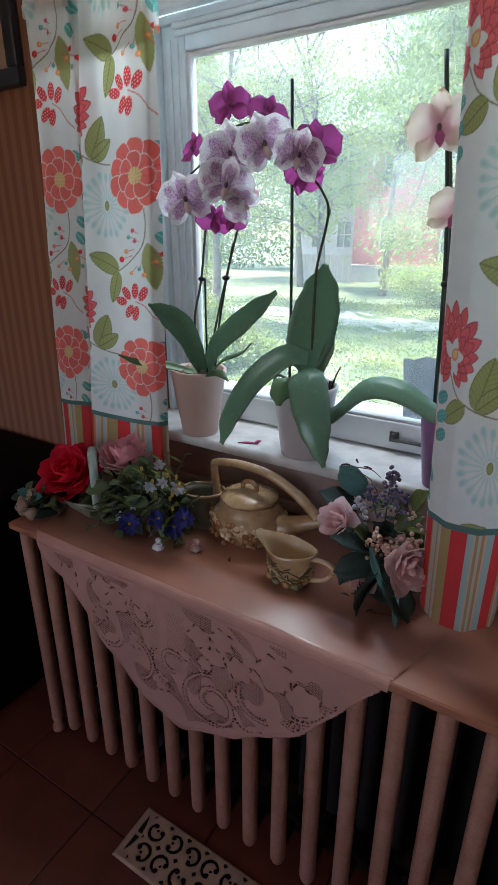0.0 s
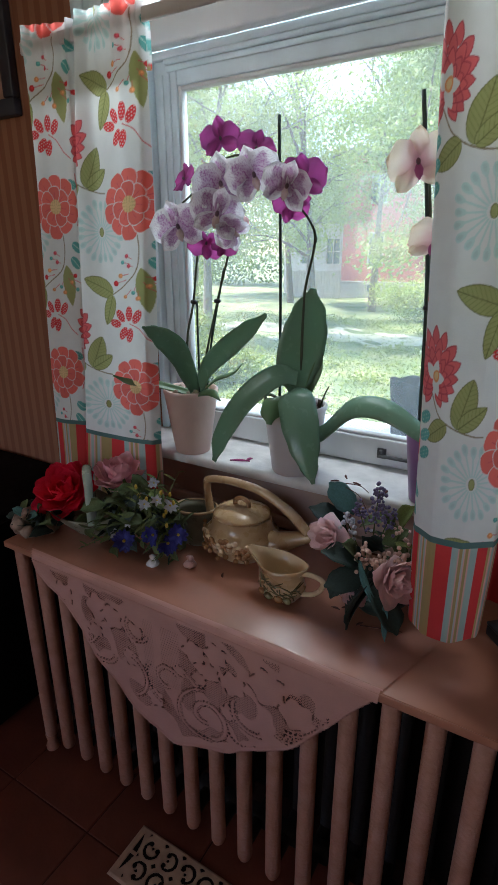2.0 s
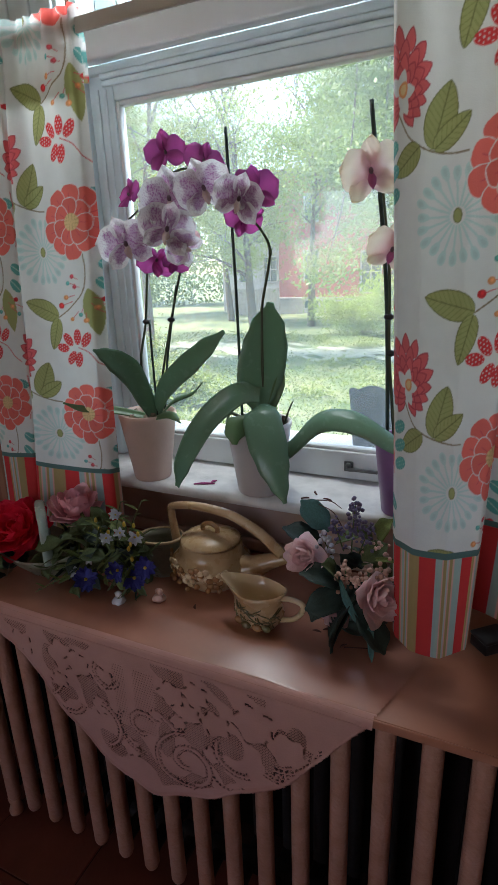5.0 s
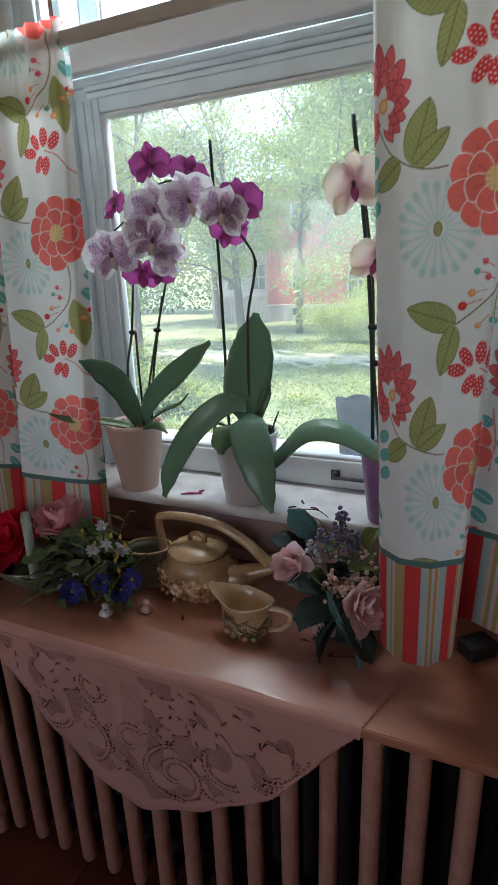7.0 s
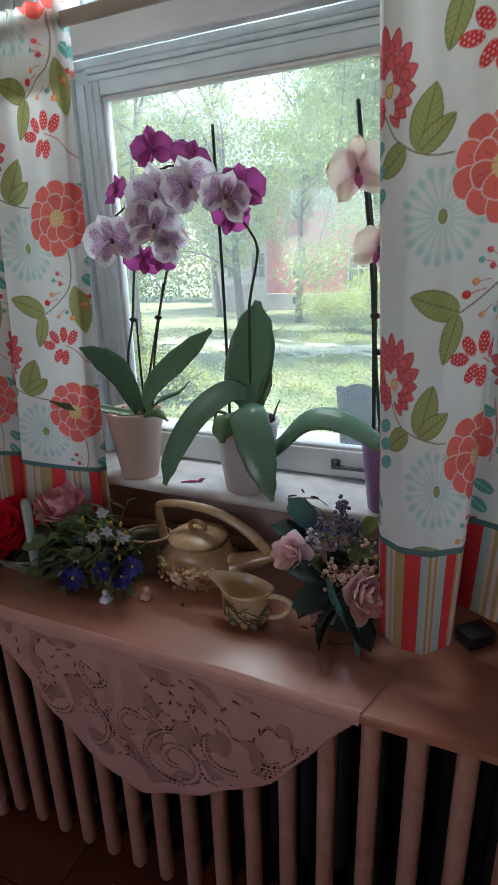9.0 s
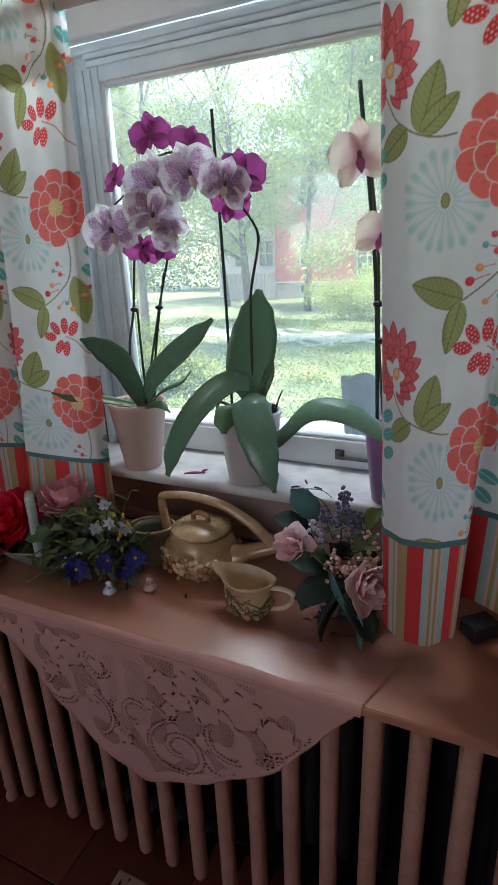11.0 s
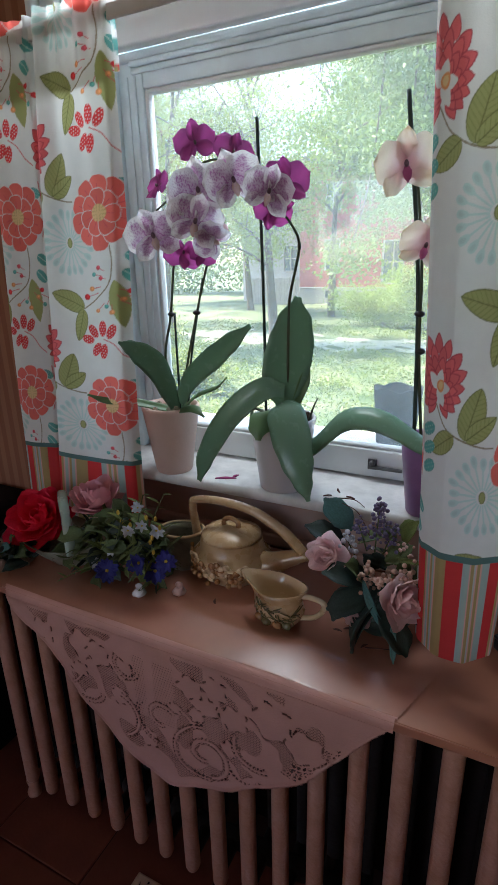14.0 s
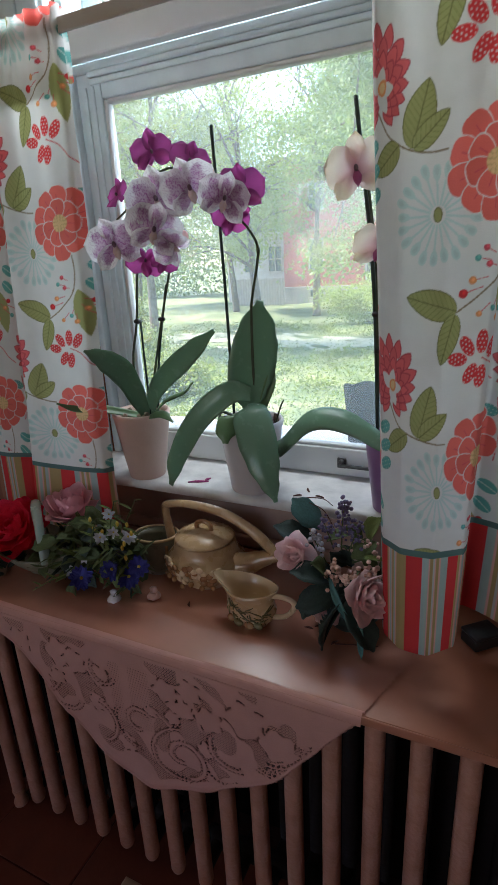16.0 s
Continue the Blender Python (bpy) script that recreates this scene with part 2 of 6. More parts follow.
# ---- mesh helpers ----
def finish(me, smooth=True):
    if smooth:
        me.polygons.foreach_set("use_smooth", np.ones(len(me.polygons), bool))
    return me


def part(name, bm, material, parent=None, label="", smooth=True, m=None):
    me = bpy.data.meshes.new(name)
    bm.to_mesh(me)
    bm.free()
    finish(me, smooth)
    me.materials.append(material)
    ob = new(name, me)
    if parent is not None:
        ob.parent = parent
    if m is not None:
        ob.matrix_basis = m
    if label:
        ob["label"] = label
    return ob


def shared(name, me, parent=None, m=None, label=""):
    ob = new(name, me)
    ob.parent = parent
    if m is not None:
        ob.matrix_basis = m
    if label:
        ob["label"] = label
    return ob


def mesh_of(name, bm, material, smooth=True):
    me = bpy.data.meshes.new(name)
    bm.to_mesh(me)
    bm.free()
    finish(me, smooth)
    me.materials.append(material)
    return me


def empty(name, at=(0, 0, 0), turn=0):
    ob = new(name)
    ob.matrix_basis = pose(*at, 0, 0, turn)
    return ob


def box(x0, x1, y0, y1, z0, z1, bevel=0.003, bm=None):
    bm = bm or bmesh.new()
    r = bmesh.ops.create_cube(bm, size=1)
    for v in r["verts"]:
        v.co = Vector(((x0 + x1) / 2 + v.co.x * (x1 - x0), (y0 + y1) / 2 + v.co.y * (y1 - y0), (z0 + z1) / 2 + v.co.z * (z1 - z0)))
    if bevel:
        es = list({e for v in r["verts"] for e in v.link_edges})
        bmesh.ops.bevel(bm, geom=es, offset=bevel, segments=2, affect="EDGES", profile=0.5)
    return bm


def lathe(profile, seg=40, wobble=0.0, bm=None, stretch=(1, 1), cap=True):
    """Revolve a list of (radius, height) about z."""
    bm = bm or bmesh.new()
    rings = []
    for k, (r, z) in enumerate(profile):
        ring = []
        for i in range(seg):
            a = 2 * math.pi * i / seg
            w = 1 + wobble * math.sin(5 * a + z * 90) if wobble else 1
            ring.append(bm.verts.new((r * w * math.cos(a) * stretch[0], r * w * math.sin(a) * stretch[1], z)))
        rings.append(ring)
    for a, b in zip(rings, rings[1:]):
        for i in range(seg):
            j = (i + 1) % seg
            bm.faces.new((a[i], a[j], b[j], b[i]))
    for ring, flip in ((rings[0], True), (rings[-1], False)):
        if cap and profile[0 if flip else -1][0] > 1e-4:
            bm.faces.new(ring[::-1] if flip else ring)
    return bm


def spline(points, n=24):
    p = [Vector(q) for q in points]
    p = [2 * p[0] - p[1]] + p + [2 * p[-1] - p[-2]]
    out = []
    segs = len(p) - 3
    for s in range(segs):
        a, b, c, d = p[s:s + 4]
        k = max(2, n // segs)
        for i in range(k + (s == segs - 1)):
            t = i / k
            out.append(0.5 * ((2 * b) + (c - a) * t + (2 * a - 5 * b + 4 * c - d) * t * t + (3 * b - a - 3 * c + d) * t ** 3))
    return out


def tube(points, radius, seg=10, n=24, bm=None, flat=1.0):
    """A round (or flattened) rod along a smooth line; radius is a number or a list from start to end."""
    bm = bm or bmesh.new()
    path = spline(points, n) if len(points) > 2 else [Vector(q) for q in points]
    rad = radius if isinstance(radius, (list, tuple)) else [radius, radius]
    up = Vector((0.13, 0.21, 1)).normalized()
    rings = []
    for i, q in enumerate(path):
        d = (path[min(i + 1, len(path) - 1)] - path[max(i - 1, 0)]).normalized()
        s = d.cross(up if abs(d.dot(up)) < 0.95 else Vector((1, 0, 0))).normalized()
        w = s.cross(d)
        f = i / max(len(path) - 1, 1) * (len(rad) - 1)
        k = min(int(f), len(rad) - 2)
        r = rad[k] + (rad[k + 1] - rad[k]) * (f - k)
        rings.append([bm.verts.new(q + (s * math.cos(2 * math.pi * j / seg) * flat + w * math.sin(2 * math.pi * j / seg)) * r) for j in range(seg)])
    for a, b in zip(rings, rings[1:]):
        for i in range(seg):
            j = (i + 1) % seg
            bm.faces.new((a[i], a[j], b[j], b[i]))
    bm.faces.new(rings[0][::-1])
    bm.faces.new(rings[-1])
    return bm


def blade(points, widths, across=(1, 0, 0), curl=0.15, thick=0.0015, cols=7, n=22, bm=None, ripple=0.0):
    """A leaf: a strip along a smooth line, keeled along its middle, with thickness."""
    bm = bm or bmesh.new()
    path = spline(points, n)
    side = Vector(across)
    rows = []
    for i, q in enumerate(path):
        f = i / (len(path) - 1)
        g = f * (len(widths) - 1)
        k = min(int(g), len(widths) - 2)
        h = g - k
        h = h * h * (3 - 2 * h)
        w = (widths[k] + (widths[k + 1] - widths[k]) * h) / 2
        d = (path[min(i + 1, len(path) - 1)] - path[max(i - 1, 0)]).normalized()
        s = (side - d * side.dot(d)).normalized()
        nrm = s.cross(d)
        top, bot = [], []
        for j in range(cols):
            a = 2 * j / (cols - 1) - 1
            c = q + s * (a * w) + nrm * (abs(a) ** 1.5 * w * curl * 2 + ripple * math.sin(f * 17 + a * 2) * abs(a))
            top.append(bm.verts.new(c + nrm * thick))
            bot.append(bm.verts.new(c - nrm * thick))
        rows.append((top, bot))
    for (t0, b0), (t1, b1) in zip(rows, rows[1:]):
        for j in range(cols - 1):
            bm.faces.new((t0[j], t0[j + 1], t1[j + 1], t1[j]))
            bm.faces.new((b0[j + 1], b0[j], b1[j], b1[j + 1]))
        bm.faces.new((t0[0], t1[0], b1[0], b0[0]))
        bm.faces.new((t0[-1], b0[-1], b1[-1], t1[-1]))
    return bm


def ball(c, r, bm=None, sub=2, squash=(1, 1, 1)):
    bm = bm or bmesh.new()
    v = bmesh.ops.create_icosphere(bm, subdivisions=sub, radius=1)["verts"]
    for q in v:
        q.co = Vector(c) + Vector((q.co.x * squash[0], q.co.y * squash[1], q.co.z * squash[2])) * r
    return bm


def leaf_cloud(name, centres, size, material, parent=None, seed=1, aspect=0.5):
    """Many small folded leaves, one mesh."""
    g = np.random.default_rng(seed)
    n = len(centres)
    a = g.normal(size=(n, 3))
    a /= np.linalg.norm(a, axis=1)[:, None]
    b = np.cross(a, g.normal(size=(n, 3)))
    b /= np.linalg.norm(b, axis=1)[:, None]
    s = size * g.uniform(0.6, 1.3, n)[:, None]
    v = np.empty((n, 4, 3))
    v[:, 0], v[:, 2] = centres - a * s / 2, centres + a * s / 2
    v[:, 1], v[:, 3] = centres + b * s * aspect / 2, centres - b * s * aspect / 2
    me = bpy.data.meshes.new(name)
    me.vertices.add(4 * n)
    me.vertices.foreach_set("co", v.ravel())
    me.loops.add(4 * n)
    me.loops.foreach_set("vertex_index", np.arange(4 * n))
    me.polygons.add(n)
    me.polygons.foreach_set("loop_start", np.arange(0, 4 * n, 4))
    me.update(calc_edges=True)
    me.materials.append(material)
    ob = new(name, me)
    ob.parent = parent
    return ob


def grid_mesh(name, P, mask=None, colours=None):
    """A sheet from an array of places (rows, columns, 3); mask leaves out cells; colours tint the cloth's print."""
    R, C = P.shape[:2]
    me = bpy.data.meshes.new(name)
    idx = np.arange(R * C).reshape(R, C)
    q = np.stack([idx[:-1, :-1], idx[:-1, 1:], idx[1:, 1:], idx[1:, :-1]], -1).reshape(-1, 4)
    if mask is not None:
        q = q[mask.ravel()]
    me.vertices.add(R * C)
    me.vertices.foreach_set("co", P.reshape(-1, 3).ravel())
    me.loops.add(q.size)
    me.loops.foreach_set("vertex_index", q.ravel())
    me.polygons.add(len(q))
    me.polygons.foreach_set("loop_start", np.arange(0, q.size, 4))
    me.update(calc_edges=True)
    finish(me)
    if colours is not None:
        at = me.color_attributes.new("print", "FLOAT_COLOR", "POINT")
        at.data.foreach_set("color", np.concatenate([colours.reshape(-1, 3), np.ones((R * C, 1))], 1).ravel())
    return me

# ---- the room ----
FLOOR_Z, SHELF_Z, SILL_Z, WALL_Y, GLASS_Y = 0.0, 0.745, 0.954, 1.34, 1.371
WX0, WX1, WZ0, WZ1 = -0.84, 0.24, 0.93, 2.36      # the window's opening


def structure(name, bm, material, label, smooth=False, category=""):
    return tagged(part(name, bm, material, None, "", smooth), label, category or name.split("_")[0], "", "structure")


RX0, RX1, RY0 = -2.3, 2.2, -2.6
bm = box(RX0, WX0, WALL_Y, WALL_Y + 0.12, 0, 2.6, 0)
box(WX1, RX1, WALL_Y, WALL_Y + 0.12, 0, 2.6, 0, bm)
box(WX0, WX1, WALL_Y, WALL_Y + 0.12, 0, WZ0, 0, bm)
box(WX0, WX1, WALL_Y, WALL_Y + 0.12, WZ1, 2.6, 0, bm)
structure("wall_north", bm, M["wall"], "brown striped wallpaper on the wall round the window")
structure("wall_west", box(RX0 - 0.2, RX0, RY0 - 0.2, WALL_Y + 0.25, 0, 2.6, 0), M["wall"], "brown striped wallpaper on a side wall")
structure("wall_east", box(RX1, RX1 + 0.2, RY0 - 0.2, WALL_Y + 0.25, 0, 2.6, 0), M["plain"], "plain warm plaster on a side wall")
# unseen wall, with an opening added to hold the rear fill lamp
bm = box(RX0, -1.8, RY0 - 0.2, RY0, 0, 2.6, 0)
box(-0.3, RX1, RY0 - 0.2, RY0, 0, 2.6, 0, bm)
box(-1.8, -0.3, RY0 - 0.2, RY0, 0, 0.85, 0, bm)
box(-1.8, -0.3, RY0 - 0.2, RY0, 2.15, 2.6, 0, bm)
structure("wall_south", bm, M["plain"], "unseen plain warm plaster wall, opening added for the fill lamp")
structure("ceiling", box(RX0 - 0.2, RX1 + 0.2, RY0 - 0.2, WALL_Y + 0.25, 2.6, 2.75, 0), M["ceiling"], "off-white painted ceiling")
floor = structure("floor", box(RX0, RX1, RY0, WALL_Y, -0.1, -0.004, 0), M["grout"], "dark reddish tiled floor with thin joints")

structure("house_base", box(RX0 - 0.2, RX1 + 0.2, RY0 - 0.2, WALL_Y + 0.12, -0.85, -0.101, 0), M["plain"], "plain plastered base under the room", False, "foundation")

# ---- the window ----
window = tagged(new("window_1"), "white painted sash window with glass panes hazed for glare", "window", "", "structure")


def moulding(x0, x1, y_front, z0, z1, name, label=""):
    """A casing board with beads along both edges and a hollow between."""
    bm = box(x0, x1, y_front + 0.008, WALL_Y - 0.002, z0, z1, 0.002)
    w = x1 - x0
    for f in (0.0, 0.36, 0.72):
        box(x0 + f * w, x0 + (f + 0.22) * w, y_front, y_front + 0.010, z0, z1, 0.0035, bm)
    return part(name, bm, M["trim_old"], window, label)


moulding(-1.03, -0.845, 1.300, SILL_Z + 0.001, 2.42, "casing", "fluted white casing board, blued for sky light")
moulding(0.245, 0.43, 1.300, SILL_Z + 0.001, 2.42, "casing", "fluted white casing board, blued for sky light")
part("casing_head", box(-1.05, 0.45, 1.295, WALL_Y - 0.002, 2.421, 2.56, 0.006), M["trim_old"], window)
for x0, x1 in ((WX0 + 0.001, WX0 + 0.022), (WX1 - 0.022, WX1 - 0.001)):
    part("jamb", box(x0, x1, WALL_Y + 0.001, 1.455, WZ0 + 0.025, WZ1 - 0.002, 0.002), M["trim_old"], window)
part("transom", box(-0.843, 0.243, 1.318, 1.352, 1.912, 1.985, 0.005), M["white"], window, "white painted rail across the window")
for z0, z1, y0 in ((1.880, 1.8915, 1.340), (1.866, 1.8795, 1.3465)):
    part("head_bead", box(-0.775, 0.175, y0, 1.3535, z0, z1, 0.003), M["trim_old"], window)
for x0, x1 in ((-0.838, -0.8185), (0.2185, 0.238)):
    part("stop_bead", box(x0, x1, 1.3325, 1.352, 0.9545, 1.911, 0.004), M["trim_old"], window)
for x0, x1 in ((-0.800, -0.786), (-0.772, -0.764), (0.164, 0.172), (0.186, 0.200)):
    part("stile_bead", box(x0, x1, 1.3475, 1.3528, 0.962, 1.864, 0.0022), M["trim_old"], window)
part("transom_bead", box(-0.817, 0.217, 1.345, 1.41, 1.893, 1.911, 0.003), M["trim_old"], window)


def sash(z0, z1, y, stile, name):
    """One glazed sash: stiles, rails, glazing beads and its pane."""
    x0, x1 = WX0 + 0.024, WX1 - 0.024
    a, b = x0 + stile, x1 - stile
    lo, hi = z0 + 0.068, z1 - 0.055
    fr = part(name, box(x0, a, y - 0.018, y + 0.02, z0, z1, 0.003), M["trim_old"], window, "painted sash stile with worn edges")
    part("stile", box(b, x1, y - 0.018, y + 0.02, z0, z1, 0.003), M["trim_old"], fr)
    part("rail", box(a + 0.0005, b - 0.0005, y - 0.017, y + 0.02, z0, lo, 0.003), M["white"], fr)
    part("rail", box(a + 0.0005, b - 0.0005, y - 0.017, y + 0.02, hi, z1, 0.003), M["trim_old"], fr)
    bm = box(a, a + 0.010, y - 0.012, y + 0.012, lo, hi, 0.003)
    box(b - 0.010, b, y - 0.012, y + 0.012, lo, hi, 0.003, bm)
    box(a + 0.0102, b - 0.0102, y - 0.012, y + 0.012, lo, lo + 0.009, 0.003, bm)
    box(a + 0.0102, b - 0.0102, y - 0.012, y + 0.012, hi - 0.010, hi, 0.003, bm)
    part("glazing_bead", bm, M["white"], fr)
    p = part("pane", box(a + 0.001, b - 0.001, y + 0.002, y + 0.005, lo + 0.001, hi - 0.001, 0), M["glass"], fr, "glass pane, hazed for glare", False)
    p.visible_shadow = False


sash(0.958, 1.892, 1.371, 0.068, "lower_sash")
sash(1.93, WZ1 - 0.004, 1.425, 0.055, "upper_sash")

# the stool (inner sill) with its rounded nose and the apron under it
bm = box(-1.06, 0.46, 1.180, 1.72, 0.926, SILL_Z, 0.010)
tagged(part("window_sill", bm, M["sillp"]), "worn white painted wooden window sill", "window sill", "", "structure")
part("apron", box(-1.02, 0.42, 1.300, WALL_Y - 0.001, 0.78, 0.9255, 0.004), M["apron"], window, "painted apron board under the sill")
part("apron_bead", box(-1.02, 0.42, 1.2925, WALL_Y - 0.001, 0.7465, 0.779, 0.006), M["apron"], window)

# sash latch on the lower rail
latch = tagged(empty("sash_latch", (-0.165, 1.353, 0.990)), "dark worn metal latch on the lower window rail", "latch")
part("plate", box(-0.012, 0.010, -0.004, 0.002, -0.012, 0.014, 0.002), M["steel"], latch)
part("bar", box(-0.004, 0.070, -0.012, -0.004, -0.008, 0.000, 0.002), M["steel"], latch)
part("knob", ball((0.0, -0.009, 0.006), 0.007), M["steel"], latch)

# curtain rod with brackets
rod = tagged(empty("curtain_rod", (0, 1.125, 1.893)), "pinkish-white flat metal curtain rod", "curtain rod")
part("rod", box(-1.015, 0.50, -0.004, 0.004, -0.013, 0.013, 0.003), M["rod"], rod)
for x in (-1.005, 0.494):
    part("bracket", box(x - 0.006, x + 0.006, 0.0045, 0.173, -0.012, 0.012, 0.003), M["rod"], rod)


# ---- curtains ----
INK = dict(coral=(0.86, 0.18, 0.15), red=(0.66, 0.10, 0.13), teal=(0.56, 0.71, 0.68), teal_d=(0.14, 0.42, 0.38), olive=(0.36, 0.37, 0.15),
           olive_d=(0.22, 0.23, 0.08), orange=(0.78, 0.33, 0.14), yellow=(0.80, 0.56, 0.28), stem=(0.28, 0.22, 0.14), gold=(0.44, 0.32, 0.14),
           pink_d=(0.76, 0.15, 0.16), crimson=(0.66, 0.045, 0.05), pink=(0.76, 0.44, 0.38), base=(0.77, 0.77, 0.75))
PU, PV = 0.29, 0.395          # how often the print comes back, across and down


def print_tile(step=0.0006):
    """One repeat of the flowered print, as an array of colours; its origin is the middle of a pale starburst."""
    nu, nv = int(PU / step), int(PV / step)
    u0, v0 = np.meshgrid(np.arange(nu) * PU / nu, np.arange(nv) * PV / nv)
    col = np.empty(u0.shape + (3,))
    col[:] = INK["base"]

    def ink(mask, name, k=1.0):
        col[mask] = np.array(INK[name]) * k

    def local(cu, cv):
        return (u0 - cu + PU / 2) % PU - PU / 2, (v0 - cv + PV / 2) % PV - PV / 2

    def petal(cu, cv, ang, length, width, name, shape=(0.5, 0.5), k=1.0, teeth=0.0):
        """A petal or leaf from its foot; shape gives how blunt foot and tip are."""
        a, b = local(cu, cv)
        c, s = math.cos(ang), math.sin(ang)
        x, y = (a * c + b * s) / length, -a * s + b * c
        p, q = shape
        top = (p / (p + q)) ** p * (q / (p + q)) ** q
        xc = np.clip(x, 0, 1)
        half = width / 2 * xc ** p * (1 - xc) ** q / top
        half = half * (1 + teeth * (np.abs((x * 9) % 1 - 0.5) - 0.25))
        inside = (x > 0) & (x < 1) & (np.abs(y) < half)
        ink(inside, name, k)
        return inside, x, y, half

    def leaf(cu, cv, ang, length, width, k=1.0):
        """An olive leaf with a dark outline, midrib and slanting veins."""
        inside, x, y, half = petal(cu, cv, ang, length, width, "olive", (0.50, 0.72), k)
        rim = inside & ((half - np.abs(y) < 0.0016) | (np.abs(y) < 0.0009))
        vein = inside & (np.abs((x * length - np.abs(y) * 0.8) % 0.0085 - 0.00425) < 0.0006)
        ink(vein, "olive_d", 1.15)
        ink(rim, "olive_d", 0.85)

    def stroke(points, w, name):
        line = spline([(p[0], p[1], 0) for p in points], 16) if len(points) > 2 else [Vector((*p, 0)) for p in points]
        for p0, p1 in zip(line, line[1:]):
            a, b = local(p0.x, p0.y)
            d = p1 - p0
            t = np.clip((a * d.x + b * d.y) / max(d.length_squared, 1e-12), 0, 1)
            ink(np.hypot(a - t * d.x, b - t * d.y) < w, name)

    def dot(cu, cv, r, name, ry=None, k=1.0):
        a, b = local(cu, cv)
        ink(np.hypot(a / r, b / (ry or r)) < 1, name, k)

    # pale starburst: thin stalks that end in open drops
    for i in range(21):
        ang = 2 * math.pi * i / 21 + 0.1
        reach = 0.0635 + 0.003 * math.sin(i * 2.3)
        ca, sa = math.cos(ang), math.sin(ang)
        stroke([(0.013 * ca, 0.013 * sa), ((reach - 0.014) * ca, (reach - 0.014) * sa)], 0.0015, "teal")
        petal((reach - 0.020) * ca, (reach - 0.020) * sa, ang, 0.0215, 0.0120, "teal", (0.7, 0.45))
        petal((reach - 0.013) * ca, (reach - 0.013) * sa, ang, 0.0115, 0.0066, "teal", (0.7, 0.45), 0.9)
    dot(0, 0, 0.0068, "olive_d", 0.0100, 0.9)
    dot(0, 0, 0.0054, "olive", 0.0085)
    # stems
    stroke([(-0.100, 0.135), (-0.082, 0.108), (-0.061, 0.094), (-0.037, 0.084), (-0.010, 0.078), (0.014, 0.077)], 0.0013, "stem")
    stroke([(0.100, -0.010), (0.103, -0.045), (0.094, -0.085), (0.062, -0.112), (0.030, -0.130)], 0.0013, "stem")
    stroke([(0.075, 0.200), (0.098, 0.188), (0.116, 0.165), (0.135, 0.150)], 0.0010, "red")
    # leaf groups
    leaf(-0.037, 0.086, 1.25, 0.083, 0.046)
    leaf(-0.035, 0.086, 0.62, 0.064, 0.031, 1.05)
    leaf(-0.058, 0.092, 3.68, 0.064, 0.036)
    leaf(0.030, -0.128, 2.83, 0.084, 0.042)
    leaf(0.028, -0.132, 4.38, 0.072, 0.034, 1.05)
    # teal sprig with speckled leaves
    stroke([(0.147, 0.010), (0.153, 0.060), (0.147, 0.118)], 0.0010, "red")
    for cv, side in ((0.036, 1), (0.040, -1), (0.066, 1), (0.071, -1), (0.096, 1), (0.100, -1)):
        inside, x, y, half = petal(0.152 + 0.003 * side, cv - 0.008, 0.35 if side > 0 else 2.8, 0.034, 0.021, "teal_d")
        ink(inside & (half - np.abs(y) < 0.0012), "teal_d", 0.75)
        ink(inside & (np.hypot((x * 0.034) % 0.006 - 0.003, y % 0.006 - 0.003) < 0.0009), "teal")
    # coral flower: two rings of broad petals with pale edges round a golden eye
    fu, fv = 0.082, 0.052
    for ring, (n, foot, length, width) in enumerate(((10, 0.016, 0.052, 0.038), (7, 0.005, 0.038, 0.032))):
        for i in range(n):
            ang = 2 * math.pi * (i + 0.5 * ring) / n + 0.3
            stretch = 1 + 0.06 * math.sin(3 * i)
            for grow, name in ((0.0015, "base"), (0.0, "coral")):
                inside, x, y, half = petal(fu + (foot - grow) * math.cos(ang), fv + (foot - grow) * math.sin(ang), ang, length * stretch + 2 * grow,
                                           width + 2 * grow, name, (0.75, 0.36), 1.0 if name == "base" else 1.0 - 0.07 * (i % 2) - 0.06 * ring)
            ink(inside & (np.abs(y) < 0.0007) & (x > 0.35) & (x < 0.72), "red")
    dot(fu, fv, 0.0160, "gold", None, 1.35)
    for k, r in ((12, 0.0135), (8, 0.0085), (4, 0.0035)):
        for i in range(k):
            dot(fu + r * math.cos(i * 6.283 / k), fv + r * math.sin(i * 6.283 / k), 0.0028, "yellow")
    # red lotus: rows of pointed petals fanning upwards from a golden heart
    lu, lv = -0.096, 0.160
    for n, frac, spread in ((15, 1.0, 150), (12, 0.80, 142), (10, 0.60, 132), (7, 0.42, 118)):
        for i in range(n):
            ang = math.radians(90 + spread * (2 * i / (n - 1) - 1))
            reach = (0.053 + 0.026 * max(0.0, math.sin(ang)) - 0.006 * max(0.0, -math.sin(ang))) * frac
            length = 0.028
            cu, cv = lu + (reach - length) * math.cos(ang), lv + (reach - length) * math.sin(ang)
            petal(cu, cv, ang, length + 0.0020, 0.0215, "red", (0.45, 0.80), 0.72)
            petal(cu, cv, ang, length, 0.0180, "pink_d", (0.45, 0.80), 1.0 - 0.08 * (i % 2))
    for i in range(4):
        petal(lu, lv, math.radians(-62 + i * 66), 0.030, 0.019, "base", (0.5, 0.8))
    petal(lu, lv - 0.004, 0.9, 0.021, 0.018, "orange", (0.5, 0.7))
    petal(lu + 0.002, lv - 0.001, 0.9, 0.014, 0.011, "yellow", (0.5, 0.7))
